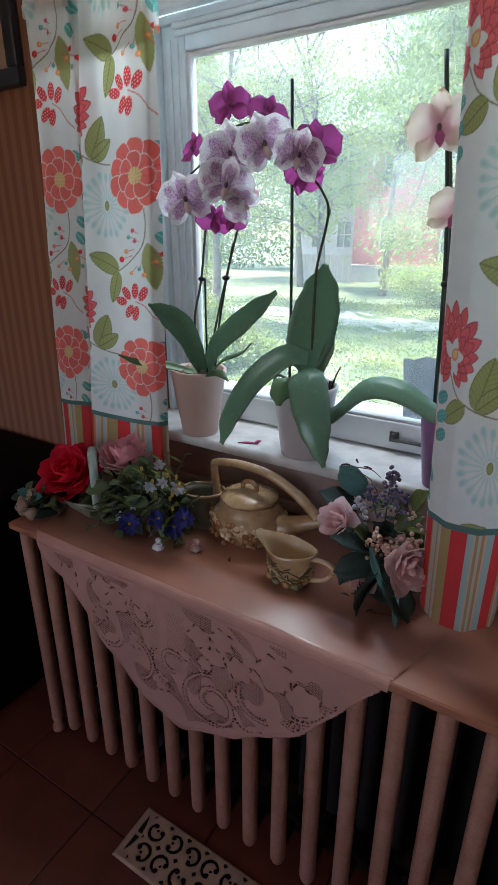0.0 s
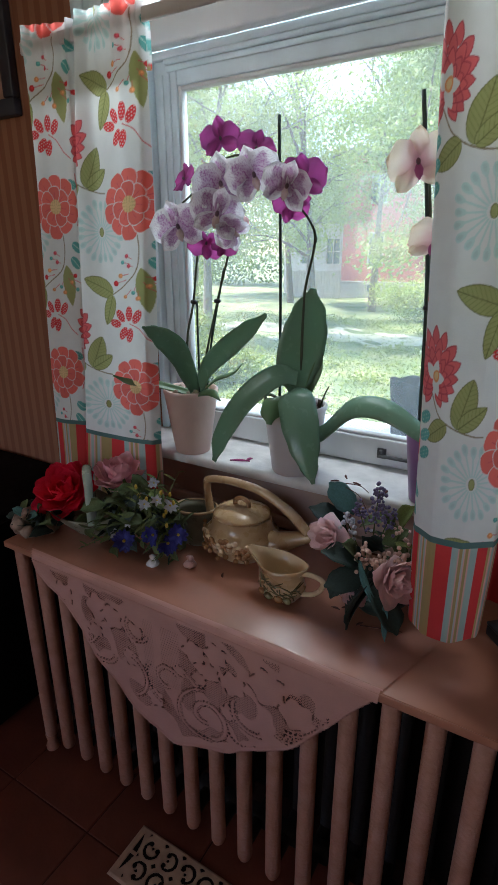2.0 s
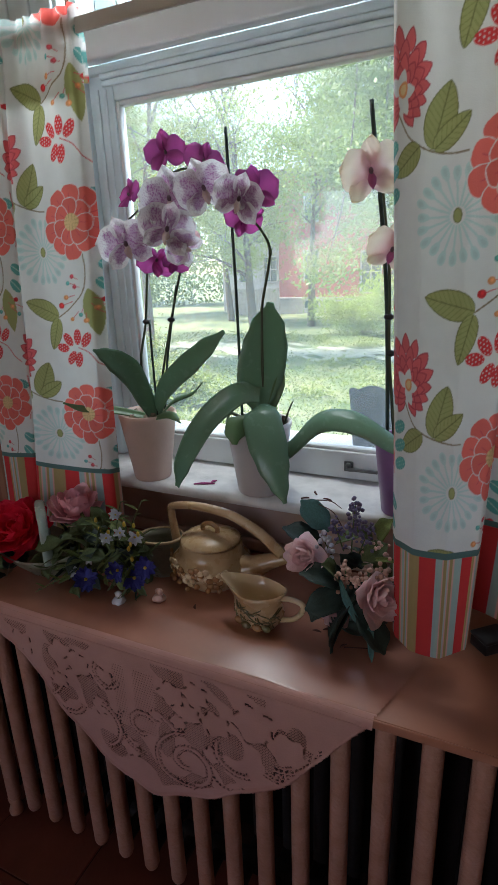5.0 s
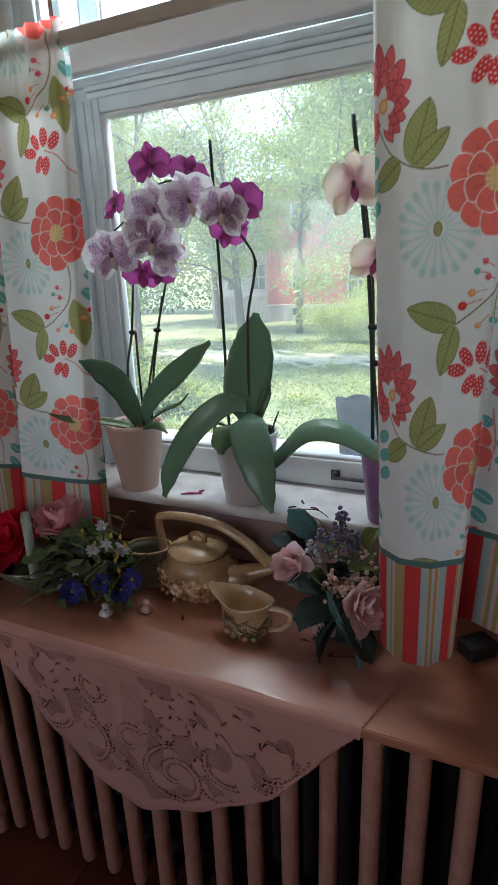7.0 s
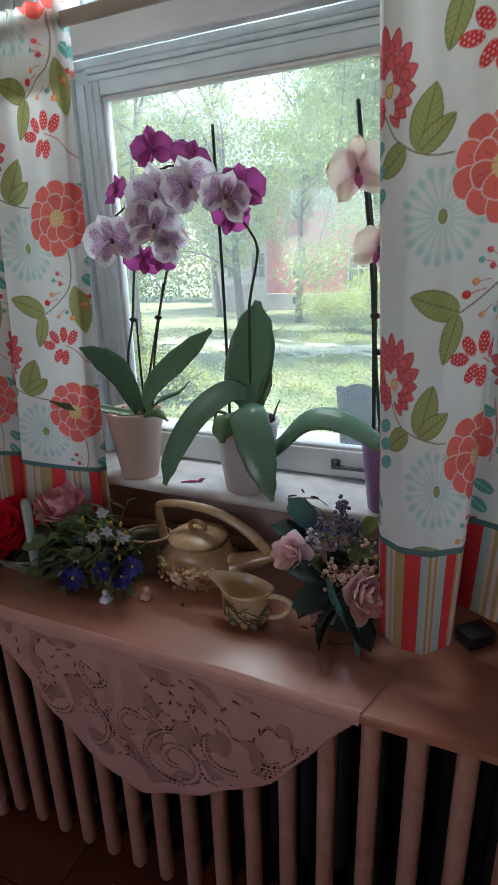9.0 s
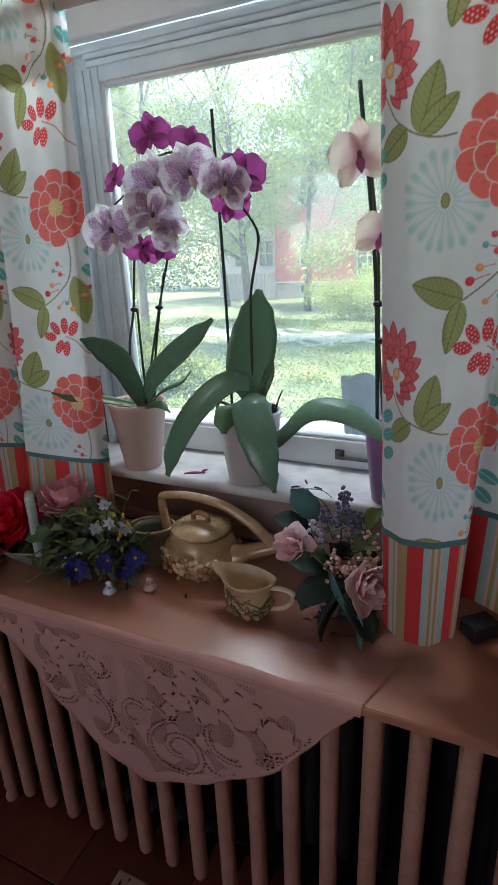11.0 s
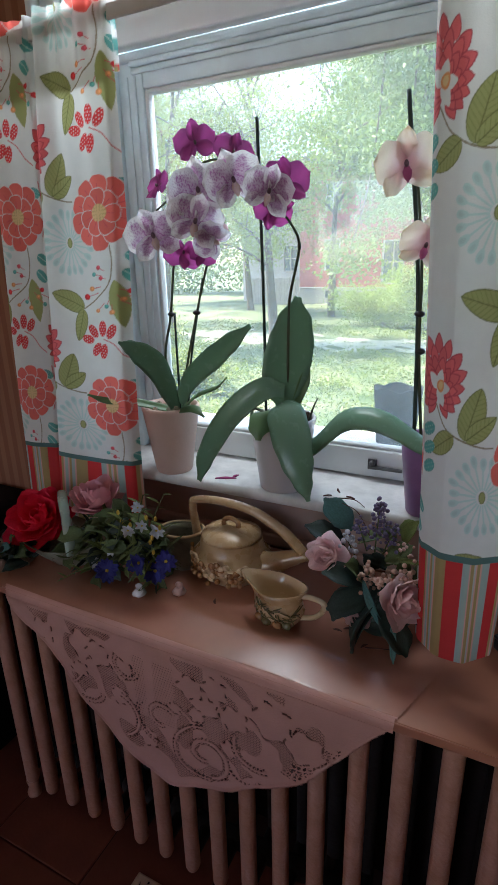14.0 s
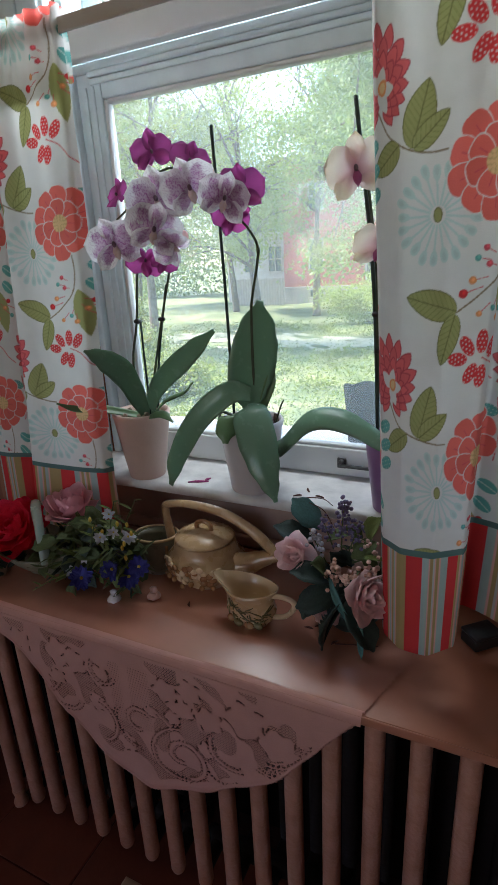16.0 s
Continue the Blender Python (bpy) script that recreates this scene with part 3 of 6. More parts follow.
    # dotted red lobes
    for cu, cv, ang in ((0.050, 0.199, 3.05), (0.060, 0.205, 2.25), (0.073, 0.206, 1.50), (0.086, 0.200, 1.05), (0.066, 0.192, 4.05), (0.078, 0.190, 4.45)):
        inside, x, y, half = petal(cu, cv, ang, 0.033, 0.0190, "crimson", (0.5, 0.5), 1.1)
        rows = (x * 0.036) // 0.0062
        ink(inside & (half - np.abs(y) > 0.0018) & (np.hypot((x * 0.036) % 0.0062 - 0.0031, (y + 0.0031 * (rows % 2)) % 0.0062 - 0.0031) < 0.0013), "base", 0.92)
    # berry sprig beside a toothed, speckled leaf
    petal(0.106, -0.078, 4.87, 0.098, 0.036, "olive", (0.75, 0.95), 1.0, 0.12)
    for cu, cv, r, name in ((0.073, -0.050, 0.0050, "red"), (0.061, -0.062, 0.0050, "teal_d"), (0.078, -0.071, 0.0050, "red"), (0.054, -0.090, 0.0062, "orange"),
                            (0.040, -0.106, 0.0072, "crimson"), (0.132, -0.102, 0.0060, "crimson"), (0.155, -0.121, 0.0064, "crimson"), (0.121, -0.117, 0.0056, "orange"),
                            (0.138, -0.134, 0.0056, "teal_d"), (0.088, -0.128, 0.0050, "teal_d"), (0.066, -0.135, 0.0050, "orange"), (0.099, -0.141, 0.0062, "orange")):
        stroke([(cu, cv), (0.5 * cu + 0.050, cv * 0.75 - 0.020)], 0.0007, "red")
        dot(cu, cv, r, name, r * 0.85)
        dot(cu + 0.001, cv + 0.001, r * 0.4, name, None, 1.35)
    for cu, cv, ang in ((0.112, -0.020, -0.55), (0.108, -0.052, -0.75)):
        inside, x, y, half = petal(cu + 0.014, cv - 0.008, ang, 0.036, 0.022, "teal_d")
        ink(inside & (np.abs(y) < 0.0008), "teal")
    ker = np.array((0.25, 0.5, 0.25))
    for axis in (0, 1):
        col = sum(k * np.roll(col, i - 1, axis) for i, k in enumerate(ker))
    return col


TILE = print_tile()


def print_colour(u, v):
    """The print at cloth places u (right) and v (up)."""
    nv, nu = TILE.shape[:2]
    return TILE[np.floor(v / PV * nv).astype(int) % nv, np.floor(u / PU * nu).astype(int) % nu]


STRIPES = ((0.000, "crimson"), (0.035, "teal"), (0.049, "pink"), (0.053, "gold"), (0.060, "base"), (0.064, "pink"), (0.067, "gold"), (0.074, "pink"), (0.078, "teal"),
           (0.095, "crimson"), (0.119, "gold"), (0.124, "pink"), (0.128, "teal"), (0.134, "pink"), (0.138, "gold"), (0.143, "teal"), (0.149, "pink"), (0.153, "gold"))


def hem_colour(u):
    col = np.empty(u.shape + (3,))
    w = (u + 0.036) % 0.178
    for s, name in STRIPES:
        col[w >= s] = np.array(INK[name]) * {"base": 0.7, "teal": 0.72}.get(name, 1.0)
    return col


def curtain(name, keys, z0, z1, band, v_star, label, header, lift=0.0, step=0.0014, shift=0.0, stretch=1.0, sag=(0.0, 0.0), shear=0.0):
    """keys: cloth place u, then x and y at the top and at the bottom, from left to right. The cloth hangs in folds from the rod."""
    k = np.array(keys)
    n = int((k[-1, 0] - k[0, 0]) / step)
    u = np.linspace(k[0, 0], k[-1, 0], n)
    z = np.linspace(z0, z1, int((z1 - z0) / step))
    top = np.stack([np.interp(u, k[:, 0], k[:, i]) for i in (1, 2)], -1)
    low = np.stack([np.interp(u, k[:, 0], k[:, i]) for i in (3, 4)], -1)
    half = int(0.0075 / step)
    ker = np.hanning(2 * half + 1)
    ker /= ker.sum()
    for a in (top, low):
        for i in (0, 1):
            a[:, i] = np.convolve(np.pad(a[:, i], half, "edge"), ker, "valid")
    f = ((z - z0) / (z1 - z0))[:, None, None]
    P = np.zeros((len(z), n, 3))
    P[..., :2] = low[None] * (1 - f) + top[None] * f
    g = f[..., 0]
    P[..., 1] += 0.005 * np.sin(u[None] * 41 + 2.2 * g) * (0.4 + g) + 0.0035 * np.sin(u[None] * 95 + 5 * g + 1) * g ** 2
    P[..., 1] += 0.003 * np.sin(g * 9 + u[None] * 18)
    pinch = np.exp(-((z - (z1 - header)) / 0.012) ** 2)[:, None]
    gather = np.clip((z - (z1 - 0.14)) / 0.14, 0, 1)[:, None]
    P[..., 1] += 0.004 * np.sin(u[None] * 210 + 0.6 * np.sin(u[None] * 60)) * gather - 0.004 * pinch
    P[..., 2] = z[:, None] + 0.004 * np.sin(u[None] * 30) * g - 0.006 * (1 - g) * np.sin(u[None] * 22 + 0.8)
    P[..., 2] += lift * (1 - g) * np.clip((0.235 - u[None]) / 0.03, 0, 1)
    P[..., 2] += (1 - g) * np.interp(u, (-0.11, 0.09, 0.13), (*sag, 0.0))[None]
    uu, vv = np.broadcast_to(u[None], P.shape[:2]), np.broadcast_to(z[:, None], P.shape[:2])
    col = print_colour(uu - shift - shear * (0.63 - g), (vv - v_star) / stretch)
    hem = vv < band
    col[hem] = hem_colour(uu)[hem]
    col[(vv >= band) & (vv < band + 0.011)] = (0.10, 0.19, 0.18)
    col = np.clip(col, 0.01, 1)
    me = grid_mesh(name, P, None, col)
    me.materials.append(M["print"])
    ob = new(name, me)
    pocket = z > z1 - 0.125
    me = grid_mesh("rod_pocket", (P + np.array((0, 0.016, 0)))[pocket][::3, ::3].copy(), None, col[pocket][::3, ::3].copy())
    me.materials.append(M["print"])
    shared("rod_pocket", me, ob, None, "doubled cloth of the rod pocket")
    w = int(0.022 / step)
    strip = slice(0, w) if shear else slice(n - w, n)
    me = grid_mesh("side_hem", (P + np.array((0, 0.005, 0)))[::3, strip][:, ::3].copy(), None, col[::3, strip][:, ::3].copy())
    me.materials.append(M["print"])
    shared("side_hem", me, ob, None, "doubled cloth along the side hem")
    return tagged(ob, label, "curtain", "window curtains")


curtain("curtain", [(-0.07, -1.060, 1.205, -1.170, 1.215), (0.030, -1.012, 1.160, -1.105, 1.165), (0.050, -0.990, 1.122, -1.075, 1.120), (0.175, -0.850, 1.118, -0.960, 1.122),
                    (0.190, -0.842, 1.150, -0.945, 1.155), (0.243, -0.834, 1.140, -0.958, 1.135), (0.254, -0.822, 1.110, -0.945, 1.110), (0.340, -0.745, 1.112, -0.822, 1.112),
                    (0.435, -0.655, 1.112, -0.692, 1.116), (0.448, -0.645, 1.128, -0.676, 1.135)],
        0.762, 1.925, 0.988, 1.500, "flower-printed white cotton curtain with striped hem, hanging in folds", 0.035, 0.012, 0.0017, 0.026, 1.055)
curtain("curtain", [(-0.125, -0.052, 1.050, 0.004, 1.022), (-0.112, -0.045, 1.030, 0.012, 1.000), (-0.05, 0.003, 1.012, 0.042, 0.970), (0.02, 0.070, 1.006, 0.090, 0.958),
                    (0.095, 0.150, 1.012, 0.128, 0.980), (0.108, 0.158, 1.035, 0.131, 1.015), (0.135, 0.152, 1.085, 0.122, 1.100), (0.150, 0.165, 1.100, 0.130, 1.115),
                    (0.215, 0.240, 1.085, 0.195, 1.085), (0.30, 0.330, 1.11, 0.30, 1.10), (0.37, 0.41, 1.09, 0.40, 1.09)],
        0.822, 1.925, 1.000, 1.506, "flower-printed white cotton curtain with striped hem, resting on the shelf", 0.035, 0.0, 0.0014, 0.001, 1.0, (-0.016, 0.012), 0.058)

# ---- radiator ----
RAD_Y, PITCH, COL_R = 0.906, 0.0775, 0.0185
radiator = tagged(empty("radiator", (-0.833, RAD_Y, 0)), "old cream-painted cast iron column radiator with chipped paint", "radiator")


def column(y, z0, z1, bm):
    k = bmesh.ops.create_circle
    prof = [(0.30, z0), (0.78, z0 + 0.004), (1.0, z0 + 0.016), (1.0, z1 - 0.040), (0.97, z1 - 0.020), (0.80, z1 - 0.008), (0.45, z1)]
    rings = []
    for r, z in prof:
        rings.append([bm.verts.new((COL_R * r * math.cos(2 * math.pi * i / 14) * 0.98, y + COL_R * 1.05 * r * math.sin(2 * math.pi * i / 14), z)) for i in range(14)])
    for a, b in zip(rings, rings[1:]):
        for i in range(14):
            j = (i + 1) % 14
            bm.faces.new((a[i], a[j], b[j], b[i]))
    bm.faces.new(rings[0][::-1])
    bm.faces.new(rings[-1])


def hub(z, bm):
    box(-0.0375, 0.0375, 0.06, 0.10, z - 0.022, z + 0.022, 0.012, bm)
    box(-0.015, 0.015, -0.008, 0.165, z - 0.016, z + 0.016, 0.010, bm)


bm = bmesh.new()
column(0.0, 0.046, 0.727, bm)
section_mesh = mesh_of("section", bm, M["rad"])
# rear columns and hubs get the black that stands for shade
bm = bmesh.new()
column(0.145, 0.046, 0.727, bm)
rear_mesh = mesh_of("rear_column", bm, M["gap_shade"])
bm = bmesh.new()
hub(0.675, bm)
hub_mesh = mesh_of("hub", bm, M["gap_shade"])
leg_mesh = mesh_of("leg", lathe([(0.010, 0.0), (0.019, 0.002), (0.020, 0.012), (0.013, 0.03), (0.0175, 0.055)], 14), M["rad"])
for i in range(-2, 16):
    se = shared("section", section_mesh, radiator, pose(i * PITCH, 0, 0))
    shared("rear_column", rear_mesh, se, None, "rear column, coloured black for shade")
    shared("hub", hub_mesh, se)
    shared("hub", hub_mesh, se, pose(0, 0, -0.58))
    if i in (-2, 15):
        shared("leg", leg_mesh, se, pose(0, -0.004, 0))
        shared("leg", leg_mesh, se, pose(0, 0.141, 0))
# added black sheet, keeps the gaps between the columns dark
part("back_panel", box(-0.20, 1.20, 0.20, 0.206, 0.03, 0.722, 0), M["gap_shade"], radiator, "black sheet added for the dark behind the columns", False)

# the shelf board over it
shelf = tagged(empty("radiator_shelf", (0, 0, 0.729)), "pinkish-brown painted wooden shelf board on the radiator", "shelf")
part("board", box(-1.00, 0.62, 0.869, 1.289, 0, SHELF_Z - 0.729, 0.002), M["shelf"], shelf)
part("nosing", box(-1.00, 0.62, 0.8655, 0.8688, -0.001, SHELF_Z - 0.7295, 0.0014), M["shelf"], shelf, "worn front edge strip")

# ---- lace cloth ----
g = np.random.default_rng(4)
cloth = tagged(new("table_cloth"), "dusty pink table cloth with scalloped lace hanging from the shelf", "table cloth")
xs = np.linspace(-1.092, 0.06, 290)
ys = np.concatenate([np.linspace(1.285, 0.876, 74), np.linspace(0.8745, 0.8600, 12)])
X, Y = np.meshgrid(xs, ys)
Z = np.full_like(X, SHELF_Z + 0.0035)
bend = np.clip((0.876 - Y) / 0.016, 0, 1)
Z -= 0.020 * (1 - np.sqrt(np.clip(1 - bend ** 2, 0, 1)))
Z += 0.0012 * np.sin(X * 14 + Y * 9) * np.sin(Y * 21 + X * 5) * (bend == 0)
swell = np.where(Y > 0.955, np.exp(-((Y - 0.955) / 0.04) ** 2), np.clip((Y - 0.878) / 0.077, 0, 1))
Z += 0.0120 * swell * np.exp(-((X + 0.40) / 0.33) ** 4) * (0.8 + 0.2 * np.sin(X * 23))
seam = 0.002 + (Y - 0.866) * 0.36
keep = (X[:-1, :-1] < seam[:-1, :-1]) & (X[:-1, :-1] > -0.997 + 0.0 * Y[:-1, :-1])
keep &= X[:-1, :-1] > -0.890 - (Y[:-1, :-1] - 0.866) * 0.9
me = grid_mesh("cloth_top", np.stack([X, Y, Z], -1), keep)
me.materials.append(M["cloth"])
me.materials.append(M["lace"])
for p in me.polygons:          # the matt lace begins at the fold
    if p.center.y < 0.878:
        p.material_index = 1
top_ob = new("cloth_top", me)
top_ob.parent = cloth

EDGE = ((-0.98, 0.800), (-0.900, 0.775), (-0.880, 0.712), (-0.850, 0.680), (-0.80, 0.655), (-0.743, 0.602), (-0.708, 0.552), (-0.672, 0.497), (-0.59, 0.425), (-0.50, 0.390), (-0.44, 0.383), (-0.384, 0.398),
        (-0.33, 0.412), (-0.265, 0.454), (-0.20, 0.500), (-0.138, 0.553), (-0.064, 0.653), (0.004, 0.742))


def lace(step=0.0021):
    """The hanging drop: net, scrolls, flowers and beaded arcs, cut as real holes."""
    xs, zs = np.arange(-0.98, 0.006, step), np.arange(0.7315, 0.375, -step)
    X, Z = np.meshgrid(xs, zs)
    line = spline([(p[0], 0, p[1]) for p in EDGE], 160)
    e = np.interp(X, [p.x for p in line], [p.z for p in line])
    ker = np.hanning(15) / np.hanning(15).sum()
    e = np.apply_along_axis(lambda q: np.convolve(np.pad(q, 7, 'edge'), ker, 'valid'), 1, e[:1]).repeat(len(zs), 0) + 0.003 * np.abs(np.sin(X * 42))
    depth = Z - e
    inside = depth > 0
    i, j = np.indices(X.shape)
    hole = np.zeros_like(inside)
    relief = np.zeros_like(X)
    net = ((i + j) % 3 != 0) & ((i - j) % 3 != 0)
    field = (depth > 0.03) & (Z < 0.724)

    def disc(cx, cz, r, rz=None):
        return np.hypot((X - cx) / r, (Z - cz) / (rz or r)) < 1

    # net grounds between the motifs, seen as small open meshes
    wave = np.sin(X * 31 + 2.4 * np.sin(Z * 21)) + np.sin(Z * 44 + 1.8 * np.sin(X * 17 + 1)) + 0.7 * np.sin((X + Z) * 63)
    hole |= field & net & (wave > 0.45)
    for cx, cz, r, rz in ((-0.175, 0.60, 0.022, 0.040), (-0.255, 0.585, 0.024, 0.032), (-0.335, 0.575, 0.022, 0.050), (-0.405, 0.545, 0.018, 0.046), (-0.605, 0.60, 0.016, 0.055),
                          (-0.70, 0.655, 0.018, 0.036), (-0.125, 0.655, 0.018, 0.030), (-0.30, 0.655, 0.02, 0.022)):
        hole |= disc(cx, cz, r, rz) & field & net
    fine = ((i % 3 == 0) & ((j + i // 3) % 3 == 0))
    for x0, x1 in ((-0.525, -0.495), (-0.475, -0.425)):
        band_x = (X > x0) & (X < x1) & (Z > 0.545) & (Z < 0.70)
        hole = np.where(band_x, fine, hole)
    # flowers: solid, raised, over the net, each with a slit outline
    for cx, cz, r in ((-0.21, 0.655, 0.040), (-0.29, 0.625, 0.028), (-0.355, 0.635, 0.030), (-0.385, 0.665, 0.026), (-0.33, 0.68, 0.026), (-0.145, 0.625, 0.034), (-0.66, 0.67, 0.036), (-0.62, 0.66, 0.03),
                      (-0.555, 0.645, 0.026), (-0.78, 0.67, 0.03), (-0.375, 0.60, 0.017), (-0.425, 0.60, 0.014), (-0.57, 0.57, 0.022), (-0.30, 0.545, 0.020), (-0.50, 0.49, 0.024), (-0.68, 0.60, 0.02)):
        th = np.arctan2(Z - cz, X - cx)
        d = np.hypot(X - cx, Z - cz) * (1 + 0.12 * np.cos(5 * th))
        hole &= ~(d < r)
        hole |= (np.abs(d - r * 1.04) < 0.0022) & (np.sin(th * 7 + cx * 50) > 0.25) & field
        relief = np.maximum(relief, np.clip(1 - (d / r) ** 4, 0, 1))

    def arc(cx, cz, r0, a0, a1, turns_in=0.0, w=0.006, beads=False):
        """A scroll: a raised cord with slits beside it, winding inwards by turns_in of its radius."""
        nonlocal hole, relief
        th = np.arctan2(Z - cz, X - cx)
        d = np.hypot(X - cx, Z - cz)
        span = a1 - a0
        for k in range(-1, 3):
            t = (th + 2 * math.pi * k - a0) / span
            ok = (t >= 0) & (t <= 1)
            rr = r0 * (1 - turns_in * t)
            off = d - rr
            cord = ok & (np.abs(off) < w / 2)
            if beads:
                ph = (t * span * r0 / 0.0095) % 1
                hole |= ok & (np.hypot(off, (ph - 0.5) * 0.0095) < 0.0033) & (depth > 0.012)
            else:
                hole &= ~cord
                slit = ok & ((np.abs(off + w * 0.95) < 0.0030) | (np.abs(off - w * 0.95) < 0.0022)) & ((t * span * r0 / 0.011) % 1 < 0.66)
                hole |= slit & (depth > 0.012) & ((i + j) % 4 != 0)
            relief = np.maximum(relief, np.where(cord, 1, 0))

    arc(-0.16, 0.64, 0.078, -1.75, 0.15, 0, 0.004, True)
    arc(-0.16, 0.64, 0.090, -1.9, 0.05, 0, 0.005)
    arc(-0.16, 0.64, 0.066, -1.7, 0.0, 0, 0.005)
    arc(-0.36, 0.500, 0.058, -1.4, 4.9, 0.75, 0.007)
    arc(-0.36, 0.500, 0.072, 1.6, 4.9, 0.1, 0.005)
    arc(-0.27, 0.505, 0.036, 3.5, 5.9, 0, 0.004, True)
    arc(-0.46, 0.560, 0.040, 0.6, 5.2, 0.6, 0.006)
    arc(-0.47, 0.545, 0.055, 2.4, 5.0, 0, 0.004)
    arc(-0.58, 0.525, 0.060, -1.2, 1.3, 0.1, 0.006)
    arc(-0.24, 0.560, 0.055, 2.6, 5.2, 0.3, 0.006)
    arc(-0.72, 0.600, 0.048, 3.2, 5.8, 0.1, 0.005)
    arc(-0.66, 0.560, 0.050, 3.4, 5.9, 0.2, 0.006)
    arc(-0.80, 0.665, 0.030, 2.6, 5.9, 0.1, 0.004, True)
    arc(-0.54, 0.66, 0.034, 2.5, 6.0, 0.2, 0.005)
    hole &= inside & (depth > 0.008)
    Y = 0.8595 + 0.006 * np.sin(X * 19 + 1) * np.clip((0.72 - Z) / 0.3, 0, 1) + 0.0025 * np.sin(X * 47) * np.clip((0.72 - Z) / 0.3, 0, 1)
    Y -= 0.0011 * relief + 0.0012 * ((depth > 0) & (depth < 0.008))
    m = inside & ~hole
    me = grid_mesh("lace_drop", np.stack([X, Y, Z], -1), m[:-1, :-1])
    me.materials.append(M["lace"])
    ob = new("lace_drop", me)
    ob.parent = cloth
    ob["label"] = "cut lace with scrolls and flowers"
    rows = slice(None, None, 4)
    me = grid_mesh("net_ground", np.stack([X, Y + 0.0022, Z], -1)[rows, rows].copy(), (depth > 0.014)[rows, rows][:-1, :-1])
    me.materials.append(M["net"])
    shared("net_ground", me, ob, None, "fine open net behind the scrolls")
    so = ob.modifiers.new("thread", "SOLIDIFY")
    so.thickness, so.offset = 0.0008, 0
    return ob


lace()

# ---- floor register ----
register = tagged(empty("floor_register", (-0.58, 0.722, 0)), "cream cast iron floor register with scrolled openings", "floor register")


def register_plate(w=0.42, d=0.139, step=0.0016):
    xs, ys = np.arange(0, w, step), np.arange(0, d, step)
    X, Y = np.meshgrid(xs, ys)
    edge = np.minimum(np.minimum(X, w - X), np.minimum(Y, d - Y))
    cell = 0.0555
    ca, cb = np.floor((X - 0.034) / cell), np.floor((Y - 0.014) / cell)
    a, b = (X - 0.034) % cell - cell / 2, (Y - 0.014) % cell - cell / 2
    turn = 0.6 + 1.9 * ((ca + 2 * cb) % 4)
    r, th = np.hypot(a, b), np.arctan2(b, a)
    bow = (th - turn + np.pi) % (2 * np.pi) - np.pi
    scroll = (np.abs(r - 0.0195) < 0.0026 + 0.0020 * np.cos(bow * 0.6)) & (np.abs(bow) < 2.2)      # a C, thickest at its back
    for e in (-1, 1):                                                                            # its ends curl inwards to a bulb
        scroll |= np.hypot(a - 0.0150 * np.cos(turn + 2.15 * e), b - 0.0150 * np.sin(turn + 2.15 * e)) < 0.0066
    bar = np.hypot(a - 0.004 * np.cos(turn + np.pi), b - 0.004 * np.sin(turn + np.pi)) < 0.0042
    corner = (np.abs(np.abs(a) - cell / 2) + np.abs(np.abs(b) - cell / 2)) < 0.0075
    hole = (scroll | bar | corner) & (edge > 0.010) & (X > 0.034)
    hole |= (X < 0.031 - 5.0 * (Y - d / 2) ** 2) & (X > 0.016) & (np.abs(Y - d / 2) < 0.050) & (np.abs(Y - d / 2) > 0.004)
    P = np.stack([X, Y, 0.008 - 0.004 * np.clip(1 - edge / 0.006, 0, 1)], -1)
    return grid_mesh("plate", P, ~hole[:-1, :-1])


me = register_plate()
me.materials.append(M["regp"])
plate = shared("plate", me, register)
so = plate.modifiers.new("casting", "SOLIDIFY")
so.thickness, so.offset = 0.003, -1
# black sheet just below the plate paints its openings dark
part("duct", box(0.006, 0.414, 0.006, 0.133, -0.003, 0.0008, 0), M["dark"], register, "black sheet for the dark below the plate")

# ---- picture and dark cabinet beside the window ----
pic = tagged(empty("picture_frame", (-1.30, WALL_Y, 1.83)), "framed picture in a dark navy wooden frame", "picture frame")
for x0, x1, z0, z1 in ((-0.46, 0.0, 0.0, 0.045), (-0.46, 0.0, 0.535, 0.58), (-0.46, -0.415, 0.0455, 0.5345), (-0.045, 0.0, 0.0455, 0.5345)):
    part("frame_bar", box(x0, x1, -0.028, -0.001, z0, z1, 0.004), M["frame"], pic)
part("mount", box(-0.4145, -0.0455, -0.012, -0.002, 0.046, 0.534, 0), M["mount"], pic, "brownish pink mount", False)
part("print", box(-0.36, -0.10, -0.0165, -0.0125, 0.10, 0.48, 0), M["picture"], pic, "dull brown print", False)

cab = tagged(empty("cabinet", (-1.33, 0.92, 0)), "low black cabinet standing beside the radiator", "cabinet")
part("body", box(-0.55, 0.15, -0.30, 0.40, 0.06, 0.70, 0.006), M["cabinet"], cab)
part("top", box(-0.57, 0.17, -0.32, 0.405, 0.701, 0.73, 0.006), M["cabinet"], cab)
part("plinth", box(-0.53, 0.13, -0.28, 0.40, 0.0, 0.0595, 0.003), M["cabinet"], cab)
part("door", box(-0.54, -0.205, -0.318, -0.301, 0.075, 0.69, 0.004), M["cabinet"], cab)
part("door", box(-0.195, 0.14, -0.318, -0.301, 0.075, 0.69, 0.004), M["cabinet"], cab)

# ---- outside ----
GROUND = -0.75


def ground_height(x, y):
    return GROUND + 0.05 * np.sin(x * 0.7) * np.sin(y * 0.5) + 0.02 * np.sin(x * 2.3 + y)


